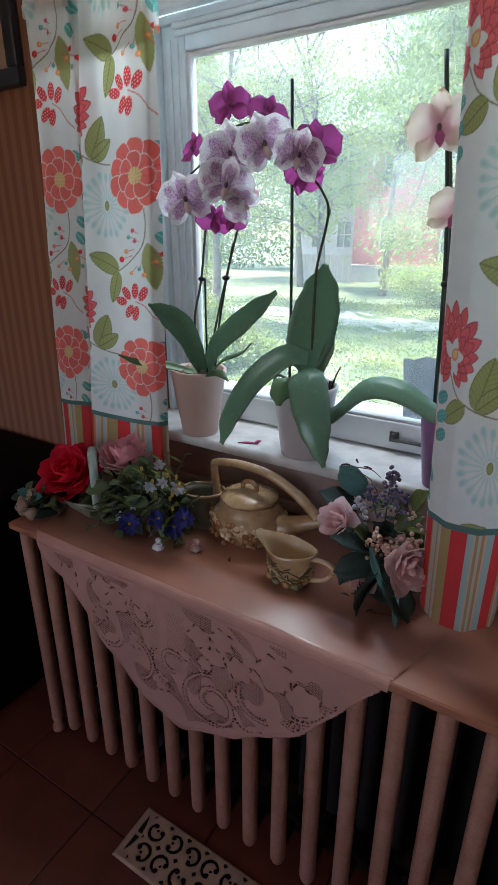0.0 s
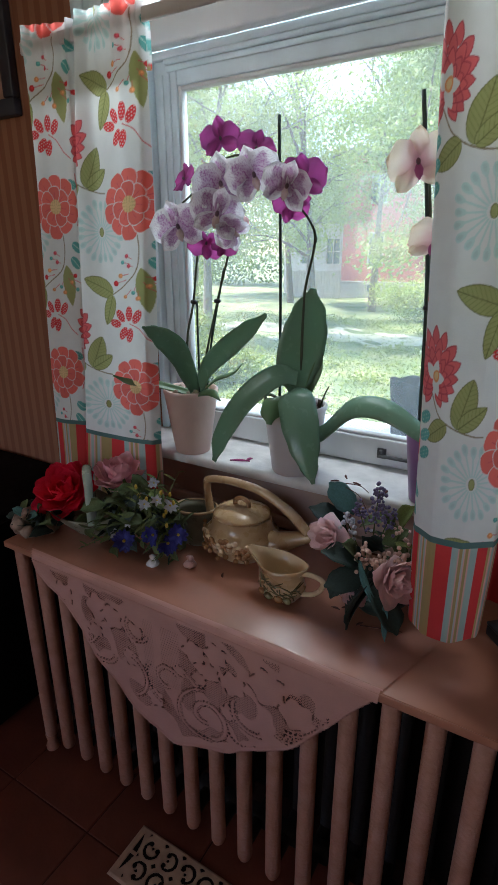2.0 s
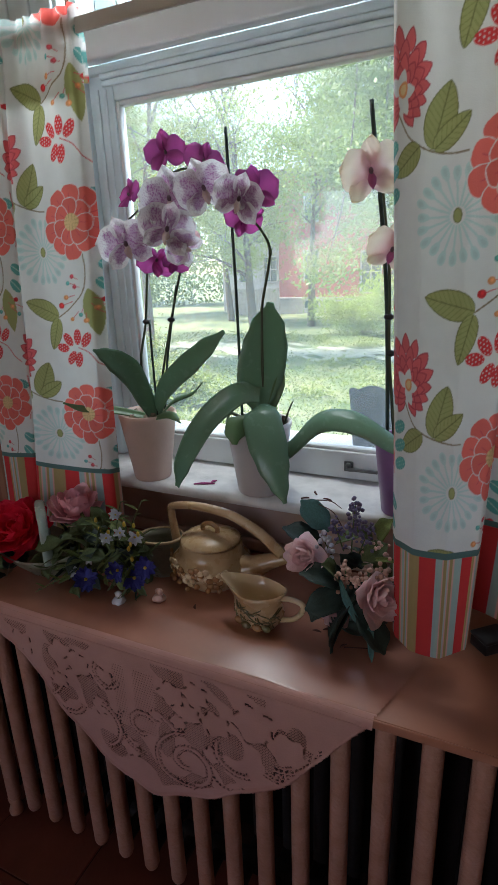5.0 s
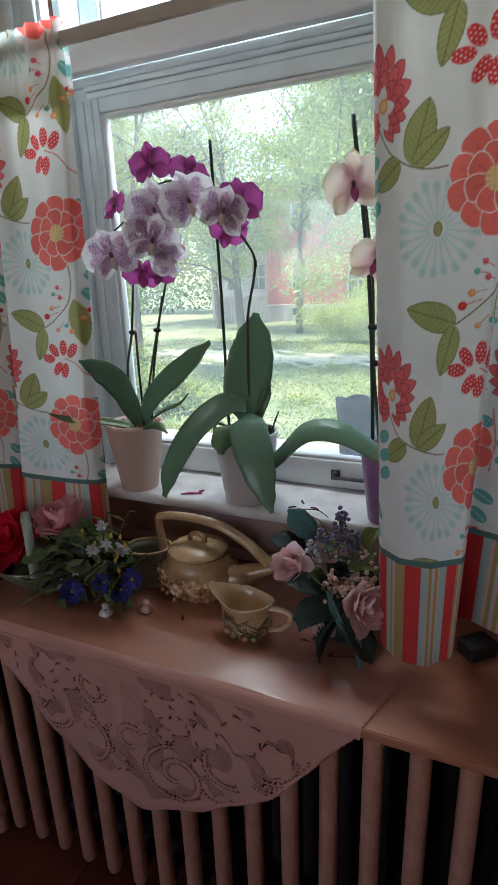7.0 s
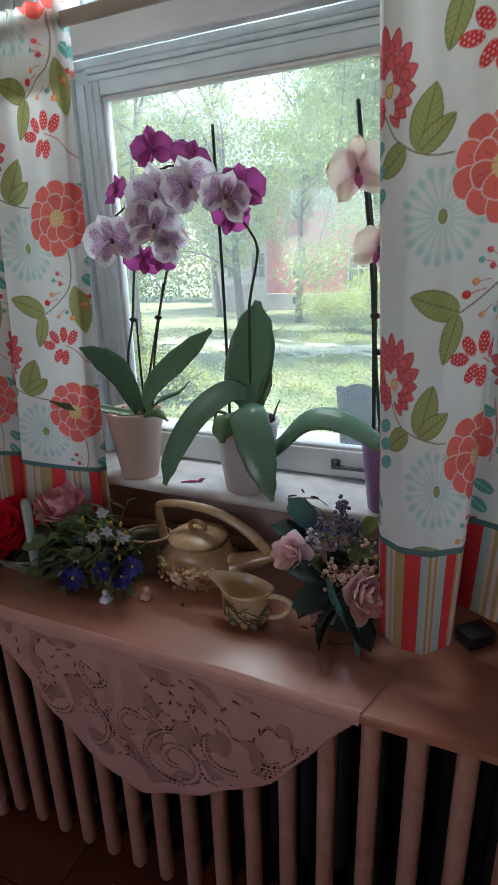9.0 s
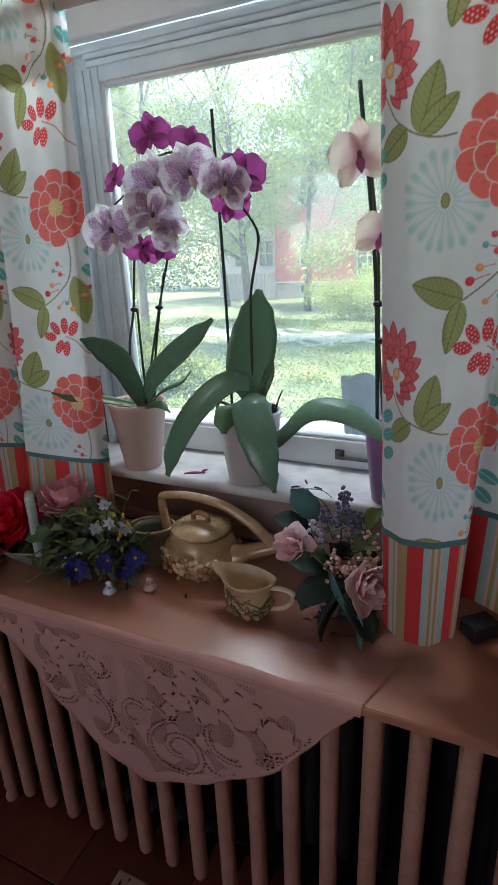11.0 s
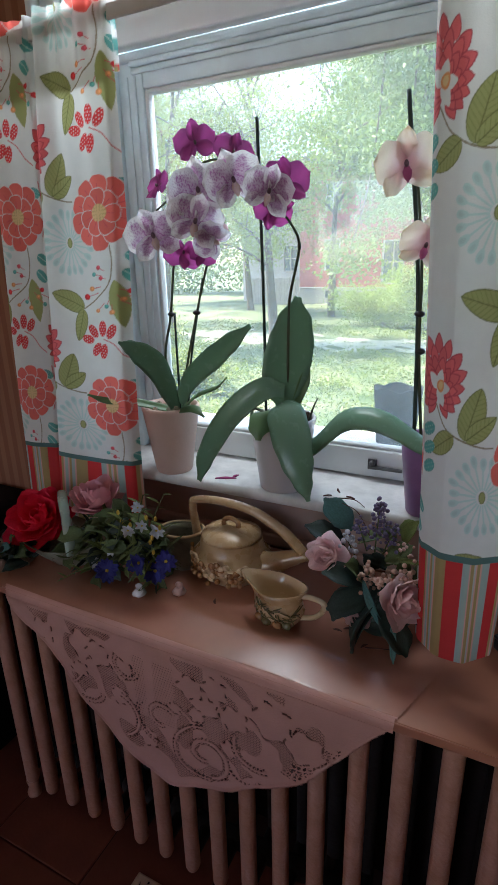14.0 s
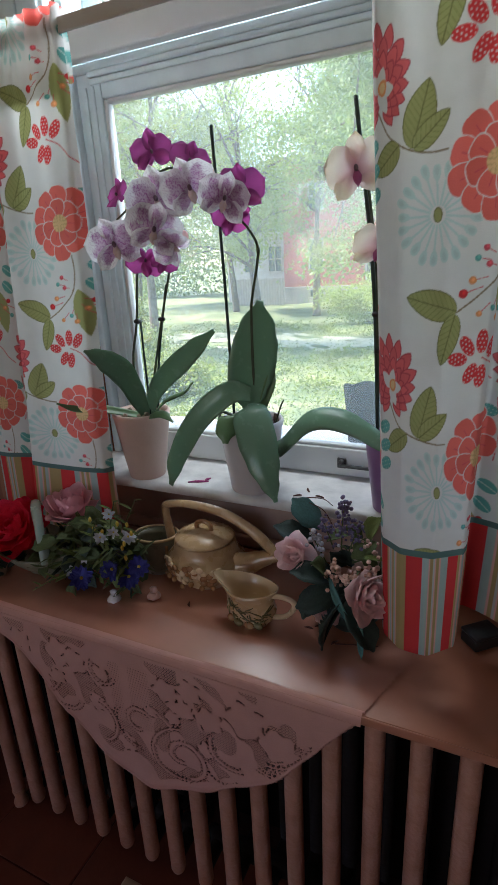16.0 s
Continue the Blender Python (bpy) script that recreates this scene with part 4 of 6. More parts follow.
gx = np.concatenate([[-900, -300, -90], np.linspace(-36, 20, 76), [90, 300, 900]])
gy = np.concatenate([[-900, -300, -60, -10], np.linspace(0, 46, 66), [90, 300, 900]])
X, Y = np.meshgrid(gx, gy)
me = grid_mesh("ground", np.stack([X, Y, np.where((np.abs(X) < 60) & (np.abs(Y) < 60), ground_height(X, Y), GROUND)], -1))
me.materials.append(M["grass"])
tagged(new("ground", me), "sunlit lawn reaching far behind the house", "lawn", "", "structure")
# pale patches across the lawn, with the sun on the grass painted as colour
X, Y = np.meshgrid(np.linspace(-13.0, 3.0, 170), np.linspace(12.6, 16.6, 60))
edge = 1.2 - np.abs((Y - 14.6) + 0.3 * np.sin(X * 0.9)) / 1.5
me = grid_mesh("path", np.stack([X, Y, ground_height(X, Y) + 0.02], -1), (edge > 0.55 + 0.50 * np.sin(X * 3.1 + Y * 2) * np.sin(X * 1.3 - Y * 4.1 + 1) + 0.2 * np.sin(X * 9 + Y * 7))[:-1, :-1])
me.materials.append(M["sun_patch"])
tagged(new("path", me), "pale patchy strip across the lawn, coloured for sun on grass", "path", "", "structure")
# grass tufts
gr = np.random.default_rng(11)
n = 70000
px, py = gr.uniform(-17, 3, n), 3.5 + 15 * gr.random(n) ** 1.3
keep = ~((np.abs(py - 14.6) < 1.2) & (gr.random(n) < 0.85)) & (px < 0.35 * py)
c = np.stack([px, py, ground_height(px, py) + 0.03], -1)[keep]
tagged(leaf_cloud("grass_tufts", c, 0.085, M["blade"], None, 3, 0.13), "uneven grass and weeds in the yard", "grass", "", "stuff")


cg = np.random.default_rng(19)
weeds = []
for i in range(330):                     # ragged clumps of taller weeds
    cx, cy = cg.uniform(-14, 1), 5 + 13 * cg.random()
    if abs(cy - 14.6) > 1.3 and cx < 0.3 * cy:
        k = int(cg.integers(40, 150))
        q = np.array((cx, cy, 0)) + cg.normal(size=(k, 3)) * np.array((0.22, 0.18, 0.0)) * cg.uniform(0.6, 1.8)
        q[:, 2] = ground_height(q[:, 0], q[:, 1]) + np.abs(cg.normal(size=k)) * 0.11
        weeds.append(q)
tagged(leaf_cloud("weeds", np.concatenate(weeds), 0.07, M["fol"], None, 20, 0.4), "ragged clumps of weeds in the lawn", "weeds", "", "stuff")


def tree(name, at, height, spread, n_leaves, size, material, seed, lean=(0, 0), crown_from=0.35, clumps=46, label="", limbs=0.28):
    """A tapered, forking trunk with limbs, and a crown of leaf clumps with gaps between."""
    g = np.random.default_rng(seed)
    root = empty(name, at)
    top = Vector((lean[0], lean[1], height * 0.8))
    mid = Vector((lean[0] * 0.4 + g.normal() * 0.15, lean[1] * 0.4, height * 0.4))
    bm = tube([(0, 0, -0.1), mid * 0.5, mid, top], [0.018 * height, 0.013 * height, 0.009 * height, 0.003 * height], 9, 18)
    tips = []
    for i in range(13):
        f = limbs + (0.98 - limbs) * i / 13
        start = mid * (f / 0.5) if f < 0.5 else mid.lerp(top, (f - 0.5) * 2)
        a = g.uniform(0, 2 * math.pi)
        r = spread * g.uniform(0.55, 1.0) * (1.1 - 0.5 * f)
        end = start + Vector((math.cos(a) * r, math.sin(a) * r, height * g.uniform(0.05, 0.28)))
        bend = start.lerp(end, 0.5) + Vector((g.normal() * 0.12, g.normal() * 0.12, 0.12 * r))
        tube([start, bend, end], [0.0055 * height, 0.0035 * height, 0.0012 * height], 6, 10, bm)
        tips += [end, bend, bend.lerp(end, 0.5)]
        for k in range(3):
            e2 = bend + Vector(g.normal(size=3)) * spread * 0.33
            tube([bend.lerp(end, 0.2 * k), bend.lerp(e2, 0.6), e2], [0.0025 * height, 0.0016 * height, 0.0007 * height], 5, 6, bm)
            tips.append(e2)
    part("trunk", bm, M["tree_bark"], root)
    per = n_leaves // clumps
    pts = []
    for i in range(clumps):
        if i < len(tips):
            c = np.array(tips[i])
        else:
            a, f = g.uniform(0, 6.283), g.uniform(crown_from, 1.0)
            r = spread * math.sqrt(g.random()) * math.sin(math.pi * min(1, 0.25 + 0.75 * (1 - f) / (1 - crown_from)))
            c = np.array((math.cos(a) * r + lean[0] * f, math.sin(a) * r + lean[1] * f, height * f))
        s = spread * g.uniform(0.10, 0.24)
        pts.append(c + g.normal(size=(per, 3)) * s * np.array((1, 1, 0.55)))
    leaf_cloud("crown", np.concatenate(pts), size, material, root, seed, 0.5)
    return tagged(root, label, "tree")


TREES = "trees in the yard"
for at, height, spread, leaves, size, kind, seed, lean, low, label, limbs in (
        ((-0.5, 10.4), 9.0, 2.7, 40000, 0.085, "fol_d", 23, (-1.5, 0.2), 0.46, "tall tree with dense deep green branches", 0.44),
        ((-3.4, 20.5), 9.4, 3.6, 36000, 0.12, "fol_d", 27, (-0.5, 0.2), 0.56, "leafy tree with drooping branches before the brick house", 0.45),
        ((-7.0, 22.0), 9.8, 3.0, 26000, 0.12, "fol_d", 29, (0.3, 0.0), 0.56, "tall tree whose branches hide the upper storey", 0.5),
        ((-8.6, 12.6), 8.4, 2.4, 24000, 0.085, "fol", 22, (0.5, 0.3), 0.36, "leafy tree with bright sunlit leaves", 0.3),
        ((-6.1, 14.2), 8.6, 2.2, 13000, 0.085, "fol", 21, (-0.7, -0.2), 0.55, "slender tree with sparse leaves and thin bare limbs", 0.3),
        ((-12.4, 17.0), 10.0, 3.2, 20000, 0.11, "fol", 24, (0.6, 0.0), 0.25, "broad leafy tree with pale sunlit leaves", 0.3),
        ((-11.2, 23.0), 9.6, 2.8, 24000, 0.12, "fol", 28, (-0.4, 0.0), 0.45, "thin-limbed tree beside the pale porch", 0.3),
        ((1.2, 15.5), 9.5, 3.0, 17000, 0.11, "fol_d", 25, (-0.6, 0.0), 0.36, "large leafy tree with deep green leaves", 0.45),
        ((-19.0, 25.0), 11.5, 4.4, 18000, 0.15, "fol", 26, (0.6, 0.0), 0.16, "broad leafy tree at the end of the yard", 0.25)):
    tree("tree", (*at, GROUND), height, spread, leaves, size, M[kind], seed, lean, low, 62, label, limbs)["group"] = TREES


def bush(at, size, n, material, seed, label):
    g = np.random.default_rng(seed)
    root = empty("bush", at)
    bm = bmesh.new()
    pts = []
    for i in range(16):
        a = g.uniform(0, 6.283)
        tip = Vector((math.cos(a) * size[0] * g.uniform(0.2, 0.9), math.sin(a) * size[1] * g.uniform(0.2, 0.9), size[2] * g.uniform(0.5, 1.0)))
        tube([(0, 0, -0.05), tip * 0.5 + Vector((0, 0, 0.1)), tip], [0.018, 0.01, 0.004], 5, 8, bm)
        pts.append(np.array(tip) + g.normal(size=(n // 16, 3)) * np.array(size) * 0.22)
        pts.append(np.array(tip) * 0.55 + g.normal(size=(n // 32, 3)) * np.array(size) * 0.22)
    part("branches", bm, M["tree_bark"], root)
    leaf_cloud("leaves", np.concatenate(pts), 0.085, material, root, seed, 0.55)
    return tagged(root, label, "bush")


bush((-3.9, 18.6, GROUND), (1.9, 0.9, 1.05), 9000, M["fol_l"], 31, "rounded green shrub before the brick house")
bush((-1.7, 17.8, GROUND), (2.1, 1.1, 1.55), 14000, M["fol_l"], 32, "rounded bright green shrub before the brick house")
bush((-10.8, 13.6, GROUND), (1.5, 1.0, 1.2), 8000, M["fol"], 33, "loose sunlit shrub in the yard")
bush((-5.4, 8.0, GROUND), (1.0, 0.7, 0.55), 5000, M["fol"], 34, "low sunlit weeds near the window")
bush((-7.4, 9.4, GROUND), (1.1, 0.8, 0.8), 6000, M["fol"], 35, "low sunlit weeds in the yard")


g = np.random.default_rng(77)
n = 46000
wx = g.uniform(-46, -13, n)
wy = 37 + 3 * np.sin(wx * 0.6) + g.uniform(-1.5, 1.5, n)
wz = GROUND + (7.5 + 2.0 * np.sin(wx * 0.9) + 1.2 * np.sin(wx * 2.7)) * g.random(n) ** 0.8
tagged(leaf_cloud("far_woods", np.stack([wx, wy, wz], -1), 0.26, M["fol_d"], None, 78, 0.6), "far belt of leafy trees behind the yard", "woods", "", "stuff")

# ---- brick house across the yard ----
house = tagged(empty("house", (0, 28.0, GROUND)), "red brick house across the yard, half hidden by trees", "house")


def wall_with_openings(x0, x1, z0, z1, y0, y1, holes, material, parent, name):
    """A straight wall with rectangular openings cut through."""
    xs = sorted({x0, x1, *(min(max(v, x0), x1) for h in holes for v in h[:2])})
    zs = sorted({z0, z1, *(min(max(v, z0), z1) for h in holes for v in h[2:])})
    bm = bmesh.new()
    for a, b in zip(xs, xs[1:]):
        for c, d in zip(zs, zs[1:]):
            if not any(h[0] <= (a + b) / 2 <= h[1] and h[2] <= (c + d) / 2 <= h[3] for h in holes):
                box(a, b, y0, y1, c, d, 0, bm)
    return part(name, bm, material, parent, "", False)


HOLES = [(-9.40, -8.55, 1.64, 3.20), (-6.40, -5.30, 0.98, 3.05), (-9.40, -8.52, 0.20, 0.72), (-3.4, -2.4, 1.6, 3.2), (-12.0, -11.1, 1.6, 3.0), (-13.5, -12.6, 1.6, 3.0),
         (-9.40, -8.55, 4.5, 5.9), (-5.9, -5.0, 4.5, 5.9)]
hw = wall_with_openings(-10.75, 6.0, 0.75, 6.7, 0, 0.3, HOLES, M["brick"], house, "wall")
wall_with_openings(-10.77, 6.0, -0.2, 0.745, -0.03, 0.3, HOLES, M["concrete"], house, "foundation")
wall_with_openings(-14.5, -10.76, -0.2, 3.7, 0.7, 1.0, HOLES, M["concrete"], house, "wing_wall")
part("wing_roof", box(-14.9, -10.76, 0.2, 5.0, 3.701, 3.95, 0.03), M["roof"], house, "grey roof over the pale wing")
part("sill_course", box(-10.8, 6.0, -0.06, -0.001, 0.76, 0.84, 0.01), M["concrete"], house)
for h in HOLES:
    y = 0.7 if h[0] < -10.7 else 0.0
    bm = box(h[0], h[0] + 0.07, y - 0.02, y + 0.12, h[2], h[3], 0.005)
    box(h[1] - 0.07, h[1], y - 0.02, y + 0.12, h[2], h[3], 0.005, bm)
    box(h[0] + 0.071, h[1] - 0.071, y - 0.02, y + 0.12, h[3] - 0.07, h[3], 0.005, bm)
    box(h[0] + 0.071, h[1] - 0.071, y - 0.05, y + 0.12, h[2], h[2] + 0.07, 0.005, bm)
    if h[3] - h[2] > 0.8:
        box(h[0] + 0.071, h[1] - 0.071, y - 0.01, y + 0.10, (h[2] + h[3]) / 2 - 0.03, (h[2] + h[3]) / 2 + 0.03, 0.005, bm)
        box((h[0] + h[1]) / 2 - 0.02, (h[0] + h[1]) / 2 + 0.02, y, y + 0.09, h[2] + 0.071, h[3] - 0.071, 0.004, bm)
    wd = part("window", bm, M["concrete"], house, "white framed window", False)
    part("pane", box(h[0] + 0.02, h[1] - 0.02, y + 0.13, y + 0.14, h[2] + 0.02, h[3] - 0.02, 0), M["pane"], wd, "", False)
part("roof", box(-11.2, 6.5, -0.6, 8.0, 6.701, 7.0, 0.03), M["roof"], house, "grey overhanging roof")
part("side_wall", box(-14.5, 6.0, 7.2, 7.5, -0.2, 6.69, 0), M["brick"], house, "", False)
for i in range(26):                      # brick courses as fine ledges between the openings
    z = 0.86 + i * 0.22
    cuts = sorted([-10.74] + [v for hh in HOLES if hh[0] > -10.7 and hh[2] - 0.22 < z < hh[3] + 0.05 for v in (hh[0] - 0.06, hh[1] + 0.06)] + [5.99])
    for a, b in zip(cuts[::2], cuts[1::2]):
        part("brick_course", box(a, b, -0.008, -0.0005, z, z + 0.19, 0), M["brick"], hw, "", False)

fence = tagged(empty("fence", (-13.2, 26.6, GROUND)), "weathered grey board fence beside the house", "fence")
for i in range(20):
    part("board", box(i * 0.15, i * 0.15 + 0.135, 0, 0.025, 0.02, 1.35 + 0.03 * math.sin(i * 2.1), 0.004), M["fence"], fence, "", False)
for z in (0.3, 1.05):
    part("rail", box(0, 3.0, 0.026, 0.07, z, z + 0.09, 0.004), M["fence"], fence, "", False)

# ---- orchids ----
def petal_mesh(name, width, ink, seed, curl=0.16):
    """One petal of unit length along y, facing +z, with its printed spots."""
    g = np.random.default_rng(seed)
    R, C = 37, 35
    t = np.linspace(0, 1, R)[:, None] * np.ones((1, C))
    s = np.ones((R, 1)) * np.linspace(-1, 1, C)[None]
    half = width / 2 * np.sqrt(np.clip(1 - np.abs(2 * t ** (0.80 if width > 0.8 else 0.95) - 1) ** (2.5 if width > 0.8 else 2.2), 0, 1))
    half = np.maximum(half, 0.06 * (1 - t))
    X = s * half * (1 + 0.05 * np.sin(9 * t + seed))
    Y = t - 0.10 * s ** 2 * t ** 4
    Z = curl * (0.9 * t ** 2 - 0.5 * t) - 0.10 * (np.abs(s) ** 2) * half / width + 0.02 * np.sin(8 * t + 5 * s + seed)
    if ink == "spot":
        edge = np.maximum(np.abs(s) ** 2.0, np.clip((t - 0.45) / 0.52, 0, 1) ** 1.2)
        grain = g.random((R, C))
        blotch = np.clip((0.50 - edge - 0.16 * np.sin(s * 6 + seed) * np.sin(t * 8)) / 0.24, 0, 1)
        speck = (grain > 0.62 + 0.25 * edge) & (edge < 0.72) & (t > 0.10)
        mark = np.clip(0.62 * blotch * (0.8 + 0.4 * grain) + 0.34 * speck, 0, 0.95)[..., None]
        col = np.array((0.88, 0.86, 0.88)) * (1 - mark) + np.array((0.33, 0.09, 0.29)) * mark
    elif ink == "magenta":
        k = (0.75 + 0.25 * np.cos(s * 2.2))[..., None] * (0.85 + 0.2 * t)[..., None]
        col = np.array((0.50, 0.085, 0.34)) * k
    elif ink == "cream":
        f = np.clip(1 - t * 1.6, 0, 1)[..., None]
        col = np.array((0.86, 0.74, 0.62)) * (1 - f) + np.array((0.72, 0.44, 0.52)) * f
        col = col * (1 - 0.25 * np.clip(t - 0.6, 0, 1)[..., None] * np.array((0, 0.1, 1.0)))
    me = grid_mesh(name, np.stack([X, Y, Z], -1), None, col)
    me.materials.append(M["petal"])
    return me


PETALS = {ink: (petal_mesh("petal", 1.18, ink, 5 + i), petal_mesh("sepal", 0.62, ink, 15 + i)) for i, ink in enumerate(("spot", "magenta", "cream"))}
bm = blade([(0, 0, 0.02), (0, -0.16, 0.14), (0, -0.36, 0.12), (0, -0.46, 0.02)], [0.14, 0.26, 0.20, 0.05], (1, 0, 0), 0.35, 0.012, 7, 14)
LIP = mesh_of("lip", bm, M["pale_lip"])
LIP_M = LIP.copy()
LIP_M.materials[0] = M["maglip"]
CORE = mesh_of("column", ball((0, 0.03, 0.06), 0.085, None, 2, (0.8, 1.2, 1.2)), M["column"])


def orchid_flower(parent, at, facing, size, ink, roll=0.0, seed=0, back=False):
    """A moth orchid bloom: column, lip, two broad petals and three sepals."""
    g = random.Random(seed)
    z = Vector(facing).normalized()
    x = Vector((0, 0, 1)).cross(z).normalized()
    y = z.cross(x)
    m = Matrix((x, y, z)).transposed().to_4x4()
    m.translation = Vector(at)
    core = shared("flower", CORE, parent, m @ pose(0, 0, 0, 0, 0, roll) @ Matrix.Scale(size * (0.92 if back else 1.04), 4), "orchid bloom")
    if not back:
        shared("lip", LIP_M if ink == "cream" else LIP, core)
    wide, slim = PETALS[ink]
    for me, ang, k, lift in ((slim, 0, 0.96, -0.04), (slim, 128, 0.98, -0.04), (slim, -128, 0.98, -0.04), (wide, 72, 1.04, 0.0), (wide, -72, 1.04, 0.0)):
        tilt = g.uniform(-14, 10) + (12 if me is slim else 4)
        shared("petal", me, core, pose(0, 0, lift, 0, 0, ang + g.uniform(-7, 7)) @ pose(0, 0, 0, tilt, g.uniform(-8, 8), 0) @ Matrix.Scale(k * g.uniform(0.93, 1.06), 4))
    return core


def flower_pot(parent, r_top, r_base, h, material, label, rim=0.006):
    t = 0.005
    prof = [(0.001, 0.0), (r_base * 0.96, 0.0), (r_base, 0.004), (r_top * 0.985, h - 0.014), (r_top + 0.001, h - 0.010), (r_top + 0.001, h - 0.002), (r_top - 0.001, h),
            (r_top - t, h), (r_top - t - 0.002, h - 0.012), (r_base * 0.9, 0.03), (0.001, 0.028)]
    return part("pot", lathe(prof, 48), material, parent, label)


def bark_bed(parent, r, z, material, seed, count=40):
    g = random.Random(seed)
    bm = lathe([(r, z - 0.02), (r, z - 0.006), (r * 0.6, z + 0.002), (0.001, z + 0.004)], 24)
    part("growing_medium", bm, material, parent)
    for i in range(count):
        a, q = g.uniform(0, 6.28), r * math.sqrt(g.random()) * 0.9
        b = ball((0, 0, 0), g.uniform(0.006, 0.013), None, 1, (1.3, 0.8, 0.6))
        part("bark_chip", b, material, parent, "", False, pose(math.cos(a) * q, math.sin(a) * q, z + g.uniform(0.0, 0.008), g.uniform(0, 90), g.uniform(0, 90), g.uniform(0, 360)))


# spotted orchid in a blush clay pot
A1 = Vector((-0.640, 1.222, SILL_Z))
o1 = tagged(empty("potted_orchid", A1), "orchid with purple spotted blooms in a blush clay pot", "potted plant")


def rel(base, pts):
    return [Vector(p) - base for p in pts]


flower_pot(o1, 0.0700, 0.046, 0.170, M["clay"], "matt blush clay pot with a faint relief")
bark_bed(o1, 0.062, 0.156, M["moss"], 3, 26)
for i, (pts, w, ac, ma) in enumerate((
        ([(-0.612, 1.205, 1.115), (-0.620, 1.150, 1.225), (-0.632, 1.100, 1.272), (-0.648, 1.062, 1.296)], [0.024, 0.048, 0.058, 0.052, 0.032, 0.005], (0.8, 0.35, 0.55), "leaf"),
        ([(-0.610, 1.215, 1.115), (-0.555, 1.190, 1.195), (-0.475, 1.185, 1.262), (-0.395, 1.180, 1.325)], [0.026, 0.036, 0.048, 0.052, 0.042, 0.010], (-0.4, 0.2, 0.9), "leaf"),
        ([(-0.625, 1.195, 1.118), (-0.690, 1.150, 1.140), (-0.735, 1.105, 1.150), (-0.765, 1.075, 1.170)], [0.018, 0.022, 0.016, 0.004], (0.3, 0.9, 0.3), "leaf_l"),
        ([(-0.600, 1.215, 1.118), (-0.540, 1.190, 1.165), (-0.480, 1.175, 1.190), (-0.450, 1.170, 1.215)], [0.018, 0.020, 0.015, 0.004], (0.2, 0.8, 0.5), "leaf_l"),
        ([(-0.600, 1.195, 1.118), (-0.560, 1.170, 1.135), (-0.525, 1.155, 1.140), (-0.500, 1.150, 1.125)], [0.018, 0.024, 0.020, 0.004], (0.2, 0.8, 0.5), "leaf_l"))):
    ac = (Vector(pts[-1]) - Vector(pts[0])).cross(Vector((0.42, -0.70, 0.50))) if i < 2 else ac
    part("leaf", blade(rel(A1, pts), w, ac, 0.14, 0.0013), M[ma], o1)
for pts, r, ma, nm in (
        ([(-0.625, 1.215, 1.10), (-0.629, 1.200, 1.240), (-0.606, 1.200, 1.338), (-0.586, 1.195, 1.445), (-0.555, 1.185, 1.575), (-0.49, 1.175, 1.635), (-0.40, 1.17, 1.628), (-0.335, 1.165, 1.585)], [0.0030, 0.0026, 0.0020], "stem", "flower_stem"),
        ([(-0.600, 1.215, 1.10), (-0.577, 1.200, 1.197), (-0.538, 1.200, 1.341), (-0.497, 1.200, 1.471), (-0.470, 1.190, 1.545), (-0.52, 1.175, 1.60), (-0.60, 1.165, 1.555)], [0.0030, 0.0026, 0.0020], "stem", "flower_stem"),
        ([(-0.603, 1.212, 1.10), (-0.600, 1.206, 1.25), (-0.597, 1.203, 1.345)], [0.0028, 0.0026], "stake", "stake"),
        ([(-0.585, 1.212, 1.10), (-0.560, 1.206, 1.25), (-0.516, 1.199, 1.42)], [0.0028, 0.0026], "stake", "stake"),
        ([(-0.505, 1.205, 1.445), (-0.478, 1.205, 1.50), (-0.462, 1.20, 1.54)], [0.0022, 0.0016], "stem", "flower_stem")):
    part(nm, tube(rel(A1, pts), r, 8, 30), M[ma], o1)
for p in ((-0.603, 1.199, 1.342), (-0.536, 1.199, 1.347)):
    part("clip", ball(Vector(p) - A1, 0.0075, None, 2, (1.3, 0.9, 0.8)), M["clip"], o1, "dark stem clip")
for i, (p, f, s, ink, roll) in enumerate((
        ((-0.586, 1.130, 1.504), (0.45, -1, -0.10), 0.062, "spot", 14), ((-0.484, 1.145, 1.582), (0.45, -1, 0.10), 0.061, "spot", 10), ((-0.484, 1.128, 1.526), (0.55, -1, -0.10), 0.059, "spot", -14),
        ((-0.406, 1.145, 1.594), (0.62, -1, 0.0), 0.059, "spot", 18), ((-0.335, 1.145, 1.570), (0.80, -1, -0.05), 0.052, "spot", -16), ((-0.532, 1.150, 1.548), (0.1, -1, 0.2), 0.048, "spot", 40),
        ((-0.462, 1.150, 1.494), (0.5, -1, -0.55), 0.040, "spot", 60))):
    orchid_flower(o1, Vector(p) - A1, f, s, ink, roll, 40 + i)
for i, (p, f, s, roll) in enumerate((
        ((-0.513, 1.190, 1.674), (0.5, -1, 0.1), 0.049, 8), ((-0.432, 1.195, 1.650), (0.9, -0.8, 0.3), 0.046, -20), ((-0.605, 1.182, 1.604), (-0.35, -1, 0.3), 0.040, 15),
        ((-0.318, 1.185, 1.588), (0.9, -1, 0.0), 0.054, 5), ((-0.540, 1.168, 1.474), (0.3, -1, -0.35), 0.046, 170), ((-0.345, 1.190, 1.545), (0.6, -1, -0.4), 0.044, 160),
        ((-0.492, 1.17, 1.468), (0.6, -0.8, -0.5), 0.034, 150))):
    orchid_flower(o1, Vector(p) - A1, f, s, "magenta", roll, 80 + i, True)
